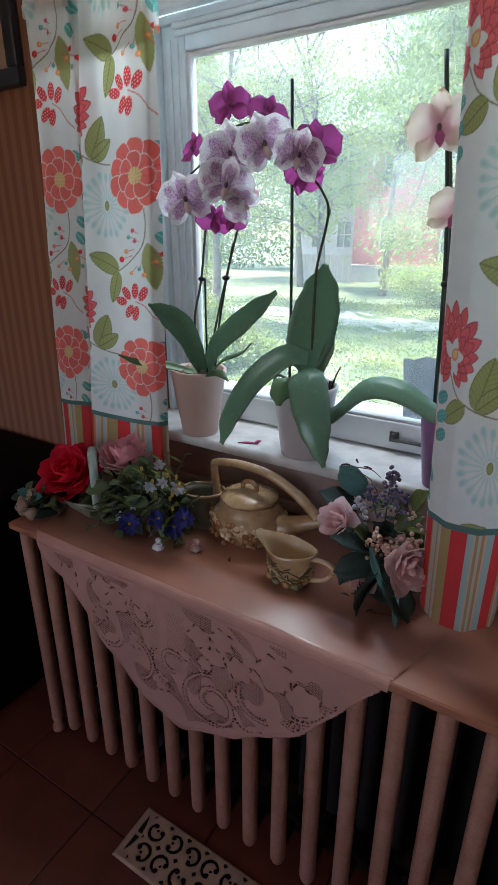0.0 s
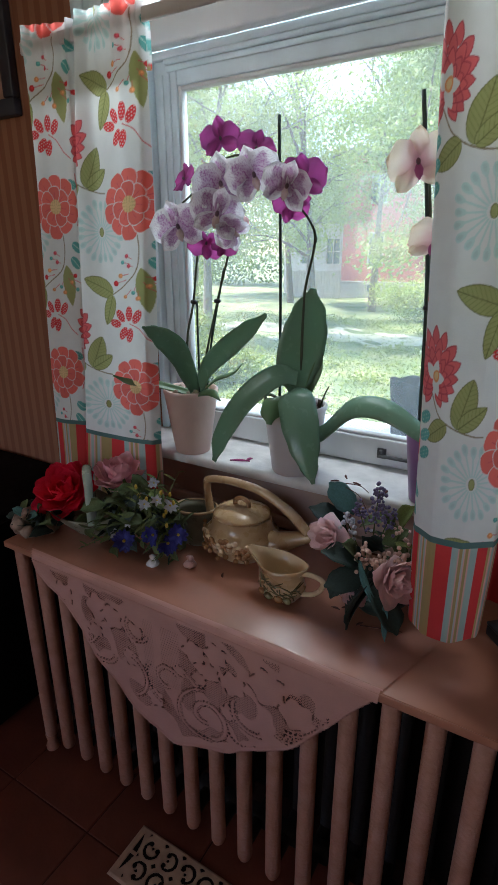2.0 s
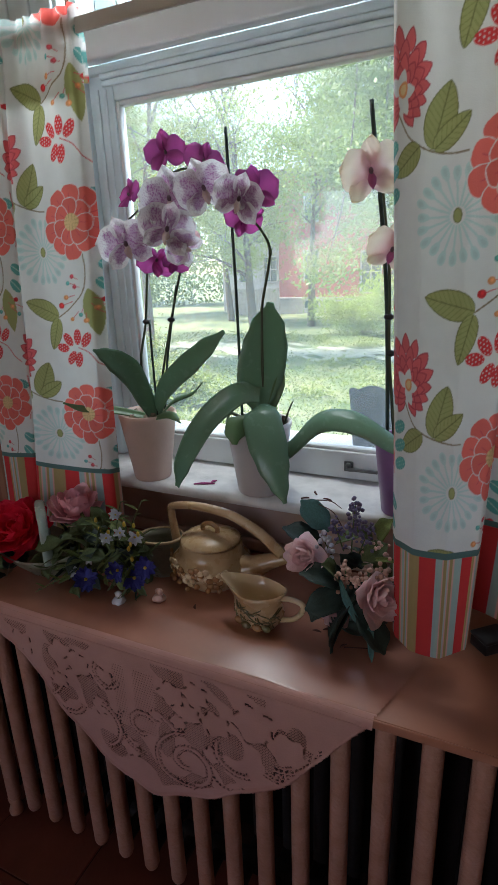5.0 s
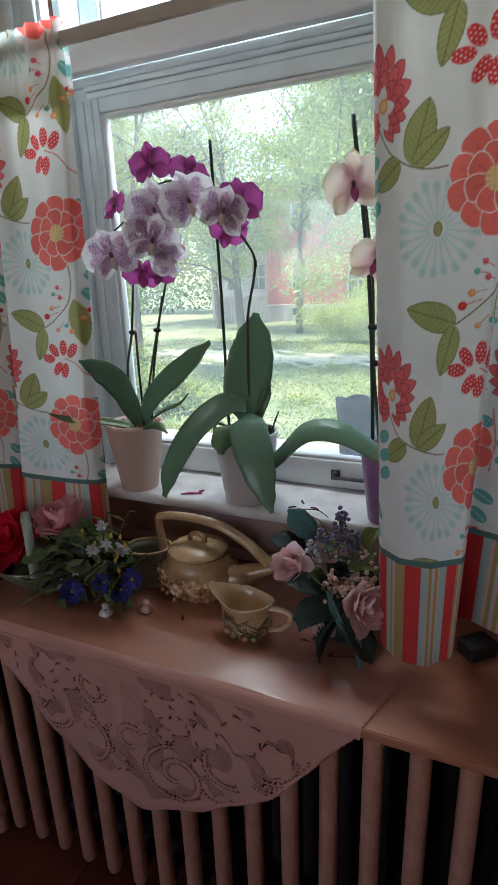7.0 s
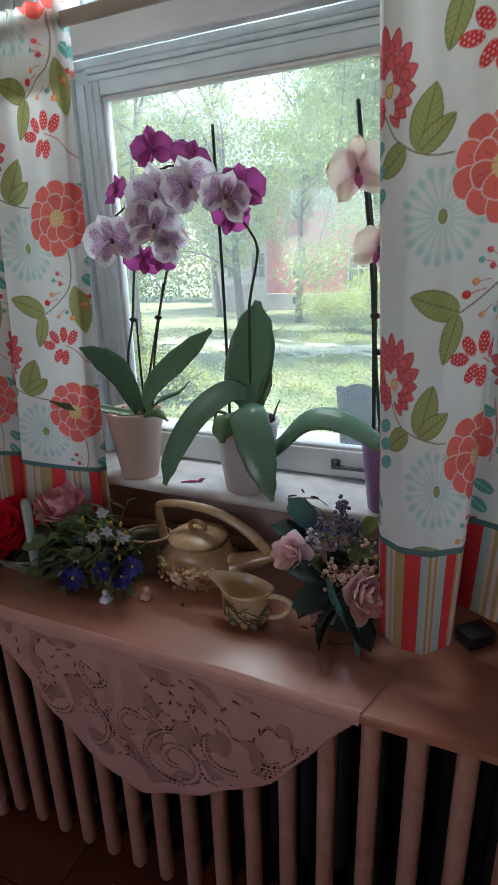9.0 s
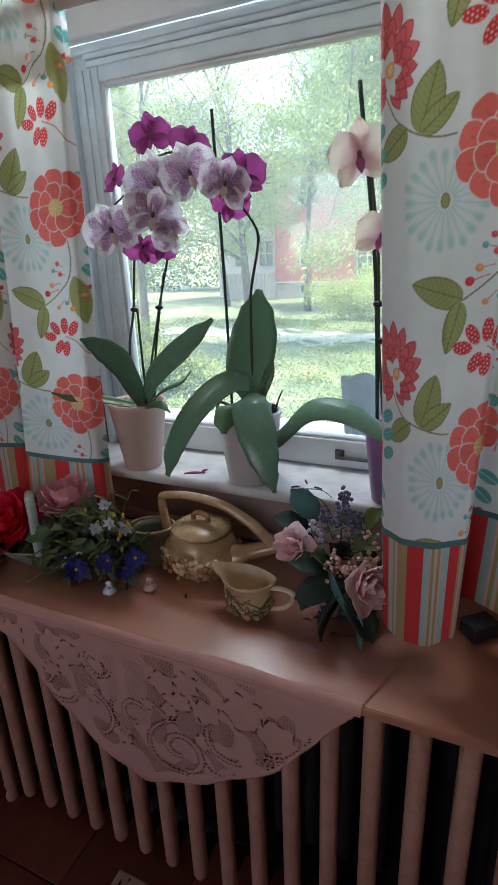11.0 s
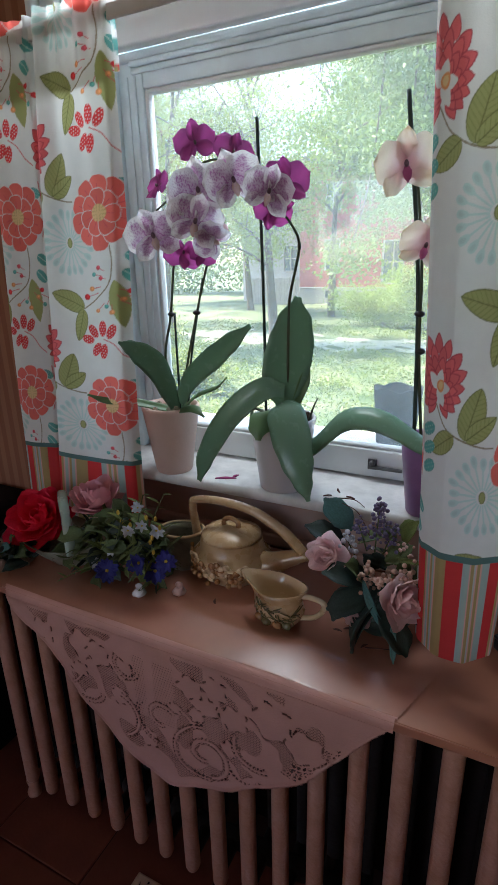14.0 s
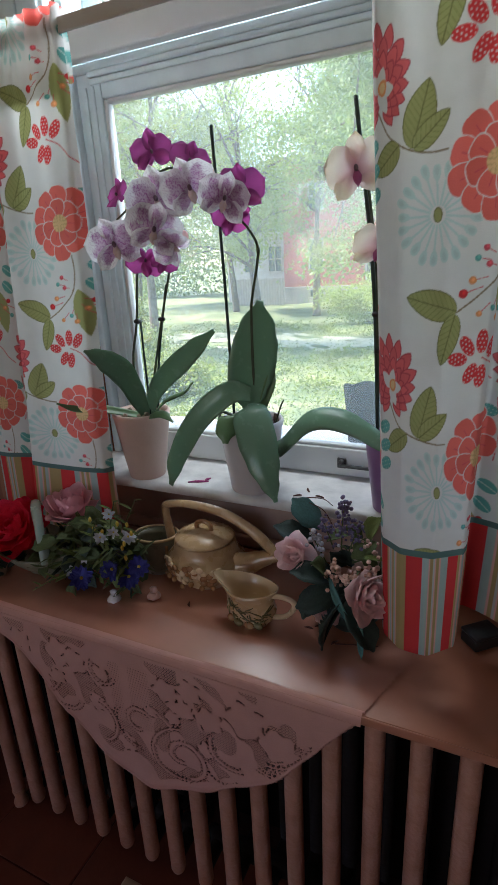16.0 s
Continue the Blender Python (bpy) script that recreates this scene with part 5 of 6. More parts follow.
part("bud", ball(Vector((-0.455, 1.19, 1.512)) - A1, 0.012, None, 2, (0.8, 0.8, 1.2)), M["peach_rose"], o1, "small closed bud")

# broad-leaved orchid in a white pot
A2 = Vector((-0.345, 1.232, SILL_Z))
o2 = tagged(empty("potted_orchid", A2), "broad-leaved orchid in a glossy white ceramic pot", "potted plant")
flower_pot(o2, 0.0740, 0.052, 0.168, M["ceramic"], "glossy white ceramic pot")
bark_bed(o2, 0.066, 0.158, M["bark"], 4, 34)
for pts, w, ac, curl, ma in (
        ([(-0.338, 1.215, 1.150), (-0.338, 1.222, 1.215), (-0.326, 1.232, 1.290), (-0.314, 1.240, 1.380)], [0.030, 0.075, 0.098, 0.104, 0.098, 0.074, 0.014], (0.85, 0.52, 0.0), 0.10, "leaf"),
        ([(-0.330, 1.205, 1.185), (-0.372, 1.180, 1.190), (-0.440, 1.160, 1.130), (-0.495, 1.150, 1.040), (-0.522, 1.150, 0.968)], [0.036, 0.050, 0.055, 0.054, 0.045, 0.012], (-0.62, 0.15, 0.75), 0.10, "leaf"),
        ([(-0.318, 1.190, 1.170), (-0.300, 1.140, 1.168), (-0.272, 1.105, 1.118), (-0.245, 1.085, 1.055), (-0.225, 1.080, 1.000)], [0.036, 0.066, 0.080, 0.080, 0.066, 0.040, 0.008], (0.86, 0.45, 0.18), 0.14, "leaf"),
        ([(-0.300, 1.205, 1.060), (-0.255, 1.180, 1.082), (-0.188, 1.165, 1.150), (-0.115, 1.155, 1.162), (-0.040, 1.150, 1.130), (0.020, 1.150, 1.090)], [0.030, 0.044, 0.052, 0.052, 0.042, 0.010], (-0.25, 0.75, 0.62), 0.14, "leaf"),
        ([(-0.335, 1.200, 1.150), (-0.350, 1.150, 1.150), (-0.352, 1.125, 1.125), (-0.350, 1.115, 1.100)], [0.030, 0.050, 0.046, 0.012], (0.8, 0.5, 0.1), 0.2, "leaf_l"),
        ([(-0.315, 1.230, 1.15), (-0.300, 1.240, 1.20), (-0.290, 1.250, 1.245)], [0.020, 0.026, 0.006], (0.8, 0.5, 0.0), 0.2, "leaf_l")):
    part("leaf", blade(rel(A2, pts), w, ac, curl, 0.0016, 9, 30), M[ma], o2)
for pts, r, ma, nm in (([(-0.382, 1.225, 1.10), (-0.384, 1.222, 1.40), (-0.392, 1.220, 1.711)], [0.0034, 0.0034], "stake", "stake"),
                       ([(-0.330, 1.225, 1.13), (-0.330, 1.228, 1.328), (-0.325, 1.226, 1.385), (-0.304, 1.220, 1.475), (-0.313, 1.205, 1.515), (-0.335, 1.190, 1.545)], [0.0034, 0.0030, 0.0022], "stem", "flower_stem"),
                       ([(-0.285, 1.232, 1.11), (-0.272, 1.230, 1.15), (-0.262, 1.230, 1.172)], [0.0028, 0.0014], "stem", "cut_stem")):
    part(nm, tube(rel(A2, pts), r, 8, 26), M[ma], o2)
part("node", ball(Vector((-0.303, 1.219, 1.478)) - A2, 0.005, None, 2, (0.8, 0.8, 1.8)), M["stem"], o2)
for i, pts in enumerate((([(-0.33, 1.20, 1.135), (-0.30, 1.17, 1.145), (-0.285, 1.165, 1.12)]), ([(-0.37, 1.21, 1.13), (-0.395, 1.19, 1.145), (-0.40, 1.18, 1.115)]))):
    part("root", tube(rel(A2, pts), [0.004, 0.003], 7, 14), M["root"], o2)

# cream orchid in a purple wrapped pot, mostly behind the curtain
A3 = Vector((-0.022, 1.228, SILL_Z))
o3 = tagged(empty("potted_orchid", A3), "cream and pink orchid in a purple wrapped pot", "potted plant")
bm = lathe([(0.001, 0.0), (0.040, 0.0), (0.042, 0.003), (0.060, 0.150), (0.062, 0.158), (0.058, 0.156), (0.040, 0.02), (0.001, 0.018)], 48, 0.025)
part("pot", bm, M["purple"], o3, "crinkled purple pot wrap")
bark_bed(o3, 0.052, 0.148, M["bark"], 5, 14)
for pts, r, ma, nm in (([(-0.055, 1.224, 1.08), (-0.072, 1.221, 1.415), (-0.110, 1.220, 1.717)], [0.0040, 0.0040], "stake", "stake"),
                       ([(-0.040, 1.226, 1.08), (-0.060, 1.222, 1.28), (-0.066, 1.214, 1.44), (-0.085, 1.204, 1.60)], [0.0034, 0.0024], "stem", "flower_stem")):
    part(nm, tube(rel(A3, pts), r, 8, 22), M[ma], o3)
for p in ((-0.064, 1.22, 1.352), (-0.058, 1.222, 1.283)):
    part("clip", ball(Vector(p) - A3, 0.0085, None, 2, (1.2, 0.9, 0.8)), M["clip"], o3, "dark stem clip")
for i, (p, f, s, roll) in enumerate((((-0.100, 1.190, 1.600), (0.35, -1, -0.1), 0.058, 10), ((-0.058, 1.190, 1.470), (0.2, -1, -0.1), 0.050, -15))):
    orchid_flower(o3, Vector(p) - A3, f, s, "cream", roll, 120 + i)
part("leaf", blade(rel(A3, [(-0.022, 1.228, 1.11), (0.02, 1.20, 1.16), (0.07, 1.17, 1.15)]), [0.03, 0.05, 0.01], (0.3, 0.9, 0.2), 0.15), M["leaf"], o3)

# grey scalloped planter behind it
bm = bmesh.new()
rings = []
for r, z, k in ((0.040, 0.0, 0), (0.052, 0.006, 0), (0.058, 0.09, 0.0), (0.066, 0.165, 1.0), (0.060, 0.165, 1.0), (0.050, 0.08, 0.0)):
    rings.append([bm.verts.new((r * math.cos(a), r * math.sin(a) * 0.8, z + k * 0.010 * abs(math.sin(a * 2.5 + 0.6)) - k * 0.008)) for a in (2 * math.pi * i / 60 for i in range(60))])
for a, b in zip(rings, rings[1:]):
    for i in range(60):
        bm.faces.new((a[i], a[(i + 1) % 60], b[(i + 1) % 60], b[i]))
bm.faces.new(rings[0][::-1])
bm.faces.new(rings[-1])
gp = tagged(part("planter", bm, M["grey"]), "plain grey planter with a scalloped rim outside the window", "planter")
gp.matrix_basis = pose(-0.170, 1.625, SILL_Z, 0, 0, 10)

# fallen petals on the sill
for i, (x, y, ma) in enumerate(((-0.486, 1.212, "magpet"), (-0.470, 1.232, "magpet"), (-0.215, 1.250, "speck"), (-0.180, 1.225, "speck"), (-0.230, 1.215, "speck"), (-0.11, 1.215, "speck"))):
    k = 0.026 if i < 1 else 0.010
    b = blade([(-k, 0, 0.001), (0, 0.002, 0.004), (k, 0, 0.002)], [0.003, 0.010 if i < 2 else 0.005, 0.003], (0, 1, 0), 0.3, 0.0008, 5, 8)
    tagged(part("fallen_petal", b, M[ma], None, "", True, pose(x, y, SILL_Z + 0.0008, 0, 0, 20 + 50 * i)), "dried fallen petal lying on the sill", "petal", "fallen petals")
# trailing dry twig on the sill edge
tw = part("twig", tube([(0, 0, 0.003), (0.03, -0.006, 0.012), (0.06, 0.004, 0.008), (0.085, -0.012, 0.002)], [0.0016, 0.0008], 6, 16), M["speck"])
tw.matrix_basis = pose(-0.225, 1.195, SILL_Z, 0, 0, 4)
tagged(tw, "thin dry brown twig lying on the sill", "twig")

# ---- pottery on the shelf ----
T = Vector((-0.430, 1.130, SHELF_Z + 0.004))
teapot = tagged(empty("teapot", T), "glazed cream pottery teapot with moulded flowers and bail handle", "teapot")
body = [(0.001, 0.0), (0.054, 0.0), (0.058, 0.003), (0.072, 0.016), (0.086, 0.040), (0.090, 0.058), (0.088, 0.068), (0.079, 0.076), (0.072, 0.084), (0.069, 0.104), (0.064, 0.107), (0.060, 0.100), (0.001, 0.09)]
part("body", lathe(body, 48, 0.0, None, (1.06, 0.95)), M["pot_glaze"], teapot)
part("lid", lathe([(0.001, 0.104), (0.066, 0.1075), (0.071, 0.1105), (0.067, 0.116), (0.048, 0.125), (0.020, 0.130), (0.001, 0.131)], 40), M["pot_glaze"], teapot)
part("knob", tube([(-0.019, 0, 0.126), (-0.017, 0, 0.142), (0, 0, 0.149), (0.017, 0, 0.142), (0.019, 0, 0.126)], 0.0058, 10, 20), M["pot_brown"], teapot, "amber loop knob")
part("handle", tube([(-0.088, 0.0, 0.062), (-0.096, 0.0, 0.110), (-0.102, 0.0, 0.165), (-0.090, 0.0, 0.179), (-0.030, 0.0, 0.187), (0.045, 0.0, 0.181), (0.100, 0.0, 0.160), (0.142, 0.0, 0.134), (0.176, 0.0, 0.102)],
                     [0.012, 0.010, 0.009, 0.009, 0.010, 0.011, 0.012, 0.012], 12, 48), M["pot_glaze"], teapot, "cream bail handle shading to amber")
bm = tube([(0.055, 0, 0.046), (0.100, 0, 0.056), (0.145, 0, 0.080), (0.190, 0, 0.098)], [0.036, 0.028, 0.019, 0.010], 14, 18)
part("spout", bm, M["pot_glaze"], teapot, "cream glazed spout")
g = random.Random(8)
for i in range(11):                        # moulded blossom band on the front
    a = math.radians(-178 + i * 13.0)
    r, z = 0.088 + 0.002, 0.056 + 0.011 * math.sin(i * 1.9)
    b = bmesh.new()
    for k in range(5):
        ball((0.0115 * math.cos(k * 1.257), 0.0, 0.0115 * math.sin(k * 1.257)), 0.0088, b, 2, (1, 0.55, 1))
    part("moulded_flower", b, M["pot_brown" if i % 2 else "pot_in"], teapot, "", True, pose(r * math.cos(a) * 1.04, r * math.sin(a) * 0.94, z, 12, 0, math.degrees(a) + 90))
for i in range(9):
    a = math.radians(-160 + i * 15)
    part("berry", ball((0.093 * math.cos(a) * 1.04, 0.093 * math.sin(a) * 0.94, 0.030 + 0.006 * math.cos(i * 2.4)), 0.0065), M["pot_brown"], teapot)

C = Vector((-0.262, 1.022, SHELF_Z + 0.004))
jug = tagged(empty("cream_jug", C, -8), "small glazed pottery cream jug with dark moulded relief", "jug")
bm = bmesh.new()
rings = []
for r, z, sp in ((0.020, 0.0, 0), (0.029, 0.001, 0), (0.031, 0.006, 0), (0.043, 0.025, 0.05), (0.046, 0.042, 0.15), (0.041, 0.064, 0.35), (0.043, 0.082, 0.7), (0.050, 0.098, 1.0),
                 (0.0475, 0.0985, 1.0), (0.039, 0.082, 0.7), (0.036, 0.064, 0.35), (0.040, 0.042, 0.15), (0.030, 0.012, 0.0)):
    ring = []
    for i in range(44):
        a = 2 * math.pi * i / 44
        lip = max(0, -math.cos(a)) ** 6 * 0.040 * sp
        wave = 1 + 0.06 * sp * math.cos(3 * a)
        ring.append(bm.verts.new(((r * 1.12 * wave) * math.cos(a) - lip, r * 0.86 * wave * math.sin(a), z + sp * (0.006 * math.cos(a) ** 2 - 0.004 * math.sin(a) ** 2))))
    rings.append(ring)
def skin(rows, close_first):
    out = bmesh.new()
    vs = [[out.verts.new(v.co) for v in row] for row in rows]
    for a, b in zip(vs, vs[1:]):
        for i in range(len(a)):
            out.faces.new((a[i], a[(i + 1) % len(a)], b[(i + 1) % len(a)], b[i]))
    out.faces.new(vs[0][::-1] if close_first else vs[-1])
    return out


outer, inner = skin(rings[:9], True), skin(rings[8:], False)
bm.free()
part("body", outer, M["pot_glaze"], jug)
part("inside", inner, M["pot_in"], jug, "warm cream glazed inside")
part("handle", tube([(0.046, 0, 0.088), (0.070, 0, 0.094), (0.094, 0, 0.090), (0.092, 0, 0.068), (0.074, 0, 0.044), (0.046, 0, 0.030)], [0.0065, 0.006, 0.0055, 0.006], 10, 30), M["pot_in"], jug, "cream angular handle")
for i in range(44):                       # moulded pine needles and cones, front half
    a = math.radians(g.uniform(-168, -12))
    z = g.uniform(0.026, 0.066)
    r = 0.045 if z < 0.05 else 0.0425
    p = Vector((r * 1.12 * math.cos(a), r * 0.88 * math.sin(a), z))
    d = Vector((-math.sin(a), math.cos(a), 0)) * g.uniform(-0.014, 0.014) + Vector((0, 0, g.uniform(0.002, 0.012)))
    part("needle", tube([p - d, p + Vector((math.cos(a), math.sin(a), 0)) * 0.0016, p + d], [0.0011, 0.0016, 0.0009], 5, 6), M["relief"], jug)
for i, a in enumerate((-125, -100, -72, -50)):
    a = math.radians(a)
    part("cone", ball((0.044 * 1.1 * math.cos(a), 0.044 * 0.88 * math.sin(a), 0.022), 0.011, None, 2, (1, 0.6, 0.9)), M["relief" if i % 2 else "pot_brown"], jug)

jug.scale = (1.04, 1.04, 0.86)
sugar = tagged(empty("sugar_bowl", (-0.560, 1.118, SHELF_Z + 0.004), 20), "small open pottery bowl with dark green glaze", "bowl")
part("body", lathe([(0.001, 0), (0.030, 0), (0.034, 0.004), (0.050, 0.030), (0.052, 0.055), (0.046, 0.080), (0.050, 0.096), (0.048, 0.098), (0.042, 0.082), (0.046, 0.05), (0.03, 0.012), (0.001, 0.01)], 40, 0, None, (1.1, 0.85)), M["basket"], sugar)
part("rim", lathe([(0.0475, 0.0985), (0.0520, 0.0965), (0.0525, 0.1015), (0.0480, 0.1025), (0.0475, 0.0985)], 40, 0, None, (1.1, 0.85), False), M["pot_in"], sugar, "cream glazed rim")
part("handle", tube([(0.052, 0, 0.080), (0.078, 0, 0.078), (0.080, 0, 0.050), (0.052, 0, 0.030)], [0.006, 0.0055, 0.006], 9, 20), M["basket"], sugar)


# ---- flowers ----
def silk_petal(name, material, w=0.9, cup=0.45):
    bm = bmesh.new()
    R, Cn = 9, 9
    v = []
    for i in range(R):
        t = i / (R - 1)
        h = w / 2 * math.sin(math.pi * min(0.96, 0.10 + 0.80 * t)) ** 0.7
        for j in range(Cn):
            s = 2 * j / (Cn - 1) - 1
            v.append(bm.verts.new((s * h, t - 0.12 * s * s * t, cup * (t * t * 0.9 - 0.55 * t) + 0.22 * s * s * h + 0.025 * math.sin(7 * s + 4 * t) * t)))
    for i in range(R - 1):
        for j in range(Cn - 1):
            bm.faces.new((v[i * Cn + j], v[i * Cn + j + 1], v[(i + 1) * Cn + j + 1], v[(i + 1) * Cn + j]))
    me = mesh_of(name, bm, material)
    return me


def rose(parent, at, size, material, seed, facing=(0.4, -0.8, 0.5), rings=((5, 78, 1.0), (6, 58, 0.92), (5, 36, 0.80), (4, 18, 0.66), (3, 6, 0.5)), label=""):
    """A full bloom: rings of cupped petals round a tight heart."""
    g = random.Random(seed)
    z = Vector(facing).normalized()
    x = Vector((0.02, 0.01, 1)).cross(z).normalized()
    m = Matrix((x, z.cross(x), z)).transposed().to_4x4()
    m.translation = Vector(at)
    heart = part("rose", ball((0, 0, 0.10), 0.24, None, 2, (1, 1, 1.4)), material, parent, label, True, m @ Matrix.Scale(size, 4))
    me = silk_petal("petal", material)
    for k, (n, open_deg, length) in enumerate(rings):
        for i in range(n):
            ang = 360 / n * i + 37 * k + g.uniform(-9, 9)
            shared("petal", me, heart, pose(0, 0, 0.04 * k, 0, 0, ang) @ pose(0, 0.06, 0, 90 - open_deg + g.uniform(-10, 10), g.uniform(-12, 12), 0) @ Matrix.Scale(length * g.uniform(0.9, 1.08), 4))
    return heart


LEAVES = {k: mesh_of("leaf", blade([(0, 0, 0), (0, 0.35, 0.06), (0, 0.7, 0.05), (0, 1.0, -0.04)], [0.10, 0.58, 0.56, 0.05], (1, 0, 0), 0.2, 0.006, 5, 10), M[k]) for k in ("silk_g", "silk_y", "silk_d", "silk_t")}
SLIM = {k: mesh_of("leaf", blade([(0, 0, 0), (0, 0.35, 0.08), (0, 0.7, 0.06), (0, 1.0, -0.08)], [0.06, 0.15, 0.12, 0.02], (1, 0, 0), 0.25, 0.005, 5, 10), M[k]) for k in ("silk_g", "silk_y", "silk_d", "silk_t")}


def leaf_at(parent, at, to, size, kind, slim=False, roll=0.0):
    y = Vector(to).normalized()
    x = y.cross(Vector((0.03, -0.55, 0.83))).normalized()
    m = Matrix((x, y, x.cross(y))).transposed().to_4x4()
    m.translation = Vector(at)
    return shared("leaf", (SLIM if slim else LEAVES)[kind], parent, m @ pose(0, 0, 0, 0, roll, 0) @ Matrix.Scale(size, 4))


def sprig(parent, at, to, n, r, material, seed, stem="silk_g", thick=0.012, name="blossom"):
    """A twig with many small buds along its end."""
    g = random.Random(seed)
    a, b = Vector(at), Vector(to)
    tw = part("twig", tube([a, a.lerp(b, 0.5) + Vector((0, -0.004, 0.006)), b], [0.0016, 0.0009], 5, 10), M[stem], parent)
    bm = bmesh.new()
    for i in range(n):
        p = a.lerp(b, 0.35 + 0.7 * i / n) + Vector((g.gauss(0, 1), g.gauss(0, 1), g.gauss(0, 1))) * thick * (1 - 0.5 * i / n)
        ball(p, r * g.uniform(0.7, 1.2), bm, 1)
    part(name, bm, material, tw)


FLORETS = {}


def floret(parent, at, size, kind, facing=(0.4, -0.8, 0.4), seed=0, petals=6):
    """A small many-petalled flower with a yellow eye."""
    g = random.Random(seed)
    if kind not in FLORETS:
        FLORETS[kind] = silk_petal("petal", M[kind], 0.5, 0.3)
    z = Vector(facing).normalized()
    x = Vector((0.02, 0.01, 1)).cross(z).normalized()
    m = Matrix((x, z.cross(x), z)).transposed().to_4x4()
    m.translation = Vector(at)
    eye = part("flower", ball((0, 0, 0.05), 0.15, None, 1), M["yel"], parent, "", True, m @ Matrix.Scale(size, 4))
    for i in range(petals):
        shared("petal", FLORETS[kind], eye, pose(0, 0, 0, 0, 0, 360 / petals * i + g.uniform(-12, 12)) @ pose(0, 0, 0, g.uniform(5, 45), 0, 0))


# flower basket at the far end of the shelf
B = Vector((-0.830, 1.030, SHELF_Z + 0.004))
basket = tagged(empty("flower_basket", B), "sage pottery basket filled with red, pink and blue silk flowers", "flower basket")
bm = bmesh.new()
rings = []
for r, z, k in ((0.040, 0.0, 0), (0.052, 0.002, 0), (0.058, 0.008, 0.1), (0.090, 0.036, 0.5), (0.118, 0.068, 1.0), (0.114, 0.069, 1.0), (0.082, 0.040, 0.5), (0.040, 0.014, 0)):
    rings.append([bm.verts.new((r * 1.12 * math.cos(a) * (1 + 0.05 * k * math.sin(7 * a)), r * 0.80 * math.sin(a) * (1 + 0.05 * k * math.sin(7 * a)), z + k * (0.020 * math.cos(a) ** 2 + 0.004 * math.sin(7 * a)))) for a in (2 * math.pi * i / 56 for i in range(56))])
for a, b in zip(rings, rings[1:]):
    for i in range(56):
        bm.faces.new((a[i], a[(i + 1) % 56], b[(i + 1) % 56], b[i]))
bm.faces.new(rings[0][::-1])
bm.faces.new(rings[-1])
part("bowl", bm, M["basket"], basket, "low fluted pottery bowl", True, pose(0, 0, 0, 0, 0, 15))
part("handle", tube([(0.058, -0.062, 0.060), (0.054, -0.060, 0.110), (0.047, -0.054, 0.160), (0.026, -0.036, 0.180), (-0.020, 0.006, 0.174), (-0.048, 0.032, 0.145), (-0.058, 0.046, 0.060)],
                     [0.010, 0.009, 0.008, 0.008, 0.009, 0.010], 10, 30, None, 1.5), M["handle_g"], basket, "pale green ribbed handle")
rose(basket, Vector((-0.895, 1.005, 0.848)) - B, 0.090, M["red_rose"], 1, (0.25, -0.55, 0.8), ((9, 82, 1.0), (9, 66, 0.96), (8, 50, 0.88), (7, 34, 0.76), (5, 18, 0.60)), "large red silk rose")
rose(basket, Vector((-0.765, 1.065, 0.890)) - B, 0.078, M["pink_rose"], 2, (0.1, -0.15, 1.0), label="pale pink silk rose")
g = random.Random(17)
for i in range(230):
    x, y = g.uniform(-0.760, -0.535), g.uniform(0.980, 1.06)
    z = g.uniform(0.785, 0.905) - abs(x + 0.65) * 0.25
    to = (g.uniform(-1, 1), g.uniform(-1, 0.2), g.uniform(-0.7, 0.8))
    leaf_at(basket, Vector((x, y, z)) - B, to, g.uniform(0.035, 0.075), g.choice(("silk_g", "silk_g", "silk_g", "silk_d", "silk_y", "silk_y")), g.random() < 0.75, g.uniform(-60, 60))
for i in range(7):
    x = g.uniform(-0.93, -0.76)
    leaf_at(basket, Vector((x, g.uniform(0.95, 1.02), g.uniform(0.78, 0.815))) - B, (g.uniform(-1, 1), -0.5, g.uniform(-0.4, 0.3)), g.uniform(0.04, 0.08), g.choice(("silk_d", "silk_g")), False, g.uniform(-50, 50))
for i, (a, b) in enumerate((((-0.62, 1.02, 0.85), (-0.57, 1.0, 0.985)), ((-0.60, 1.02, 0.84), (-0.50, 1.0, 0.93)), ((-0.66, 1.0, 0.84), (-0.60, 0.97, 0.95)), ((-0.68, 0.99, 0.80), (-0.79, 0.93, 0.752)),
                            ((-0.60, 1.03, 0.85), (-0.545, 1.04, 0.975)))):
    a, b = Vector(a) - B, Vector(b) - B
    part("twig", tube([a, a.lerp(b, 0.5) + Vector((0.01, -0.012, 0.015)), b], [0.002, 0.001], 6, 14), M["silk_y" if i % 2 else "silk_g"], basket)
    for k in range(5):
        p = a.lerp(b, 0.35 + 0.15 * k)
        leaf_at(basket, p, ((-1) ** k * 0.8 + g.uniform(-0.3, 0.3), -0.3, 0.5), g.uniform(0.025, 0.042), "silk_y" if k % 2 else "silk_g", True)
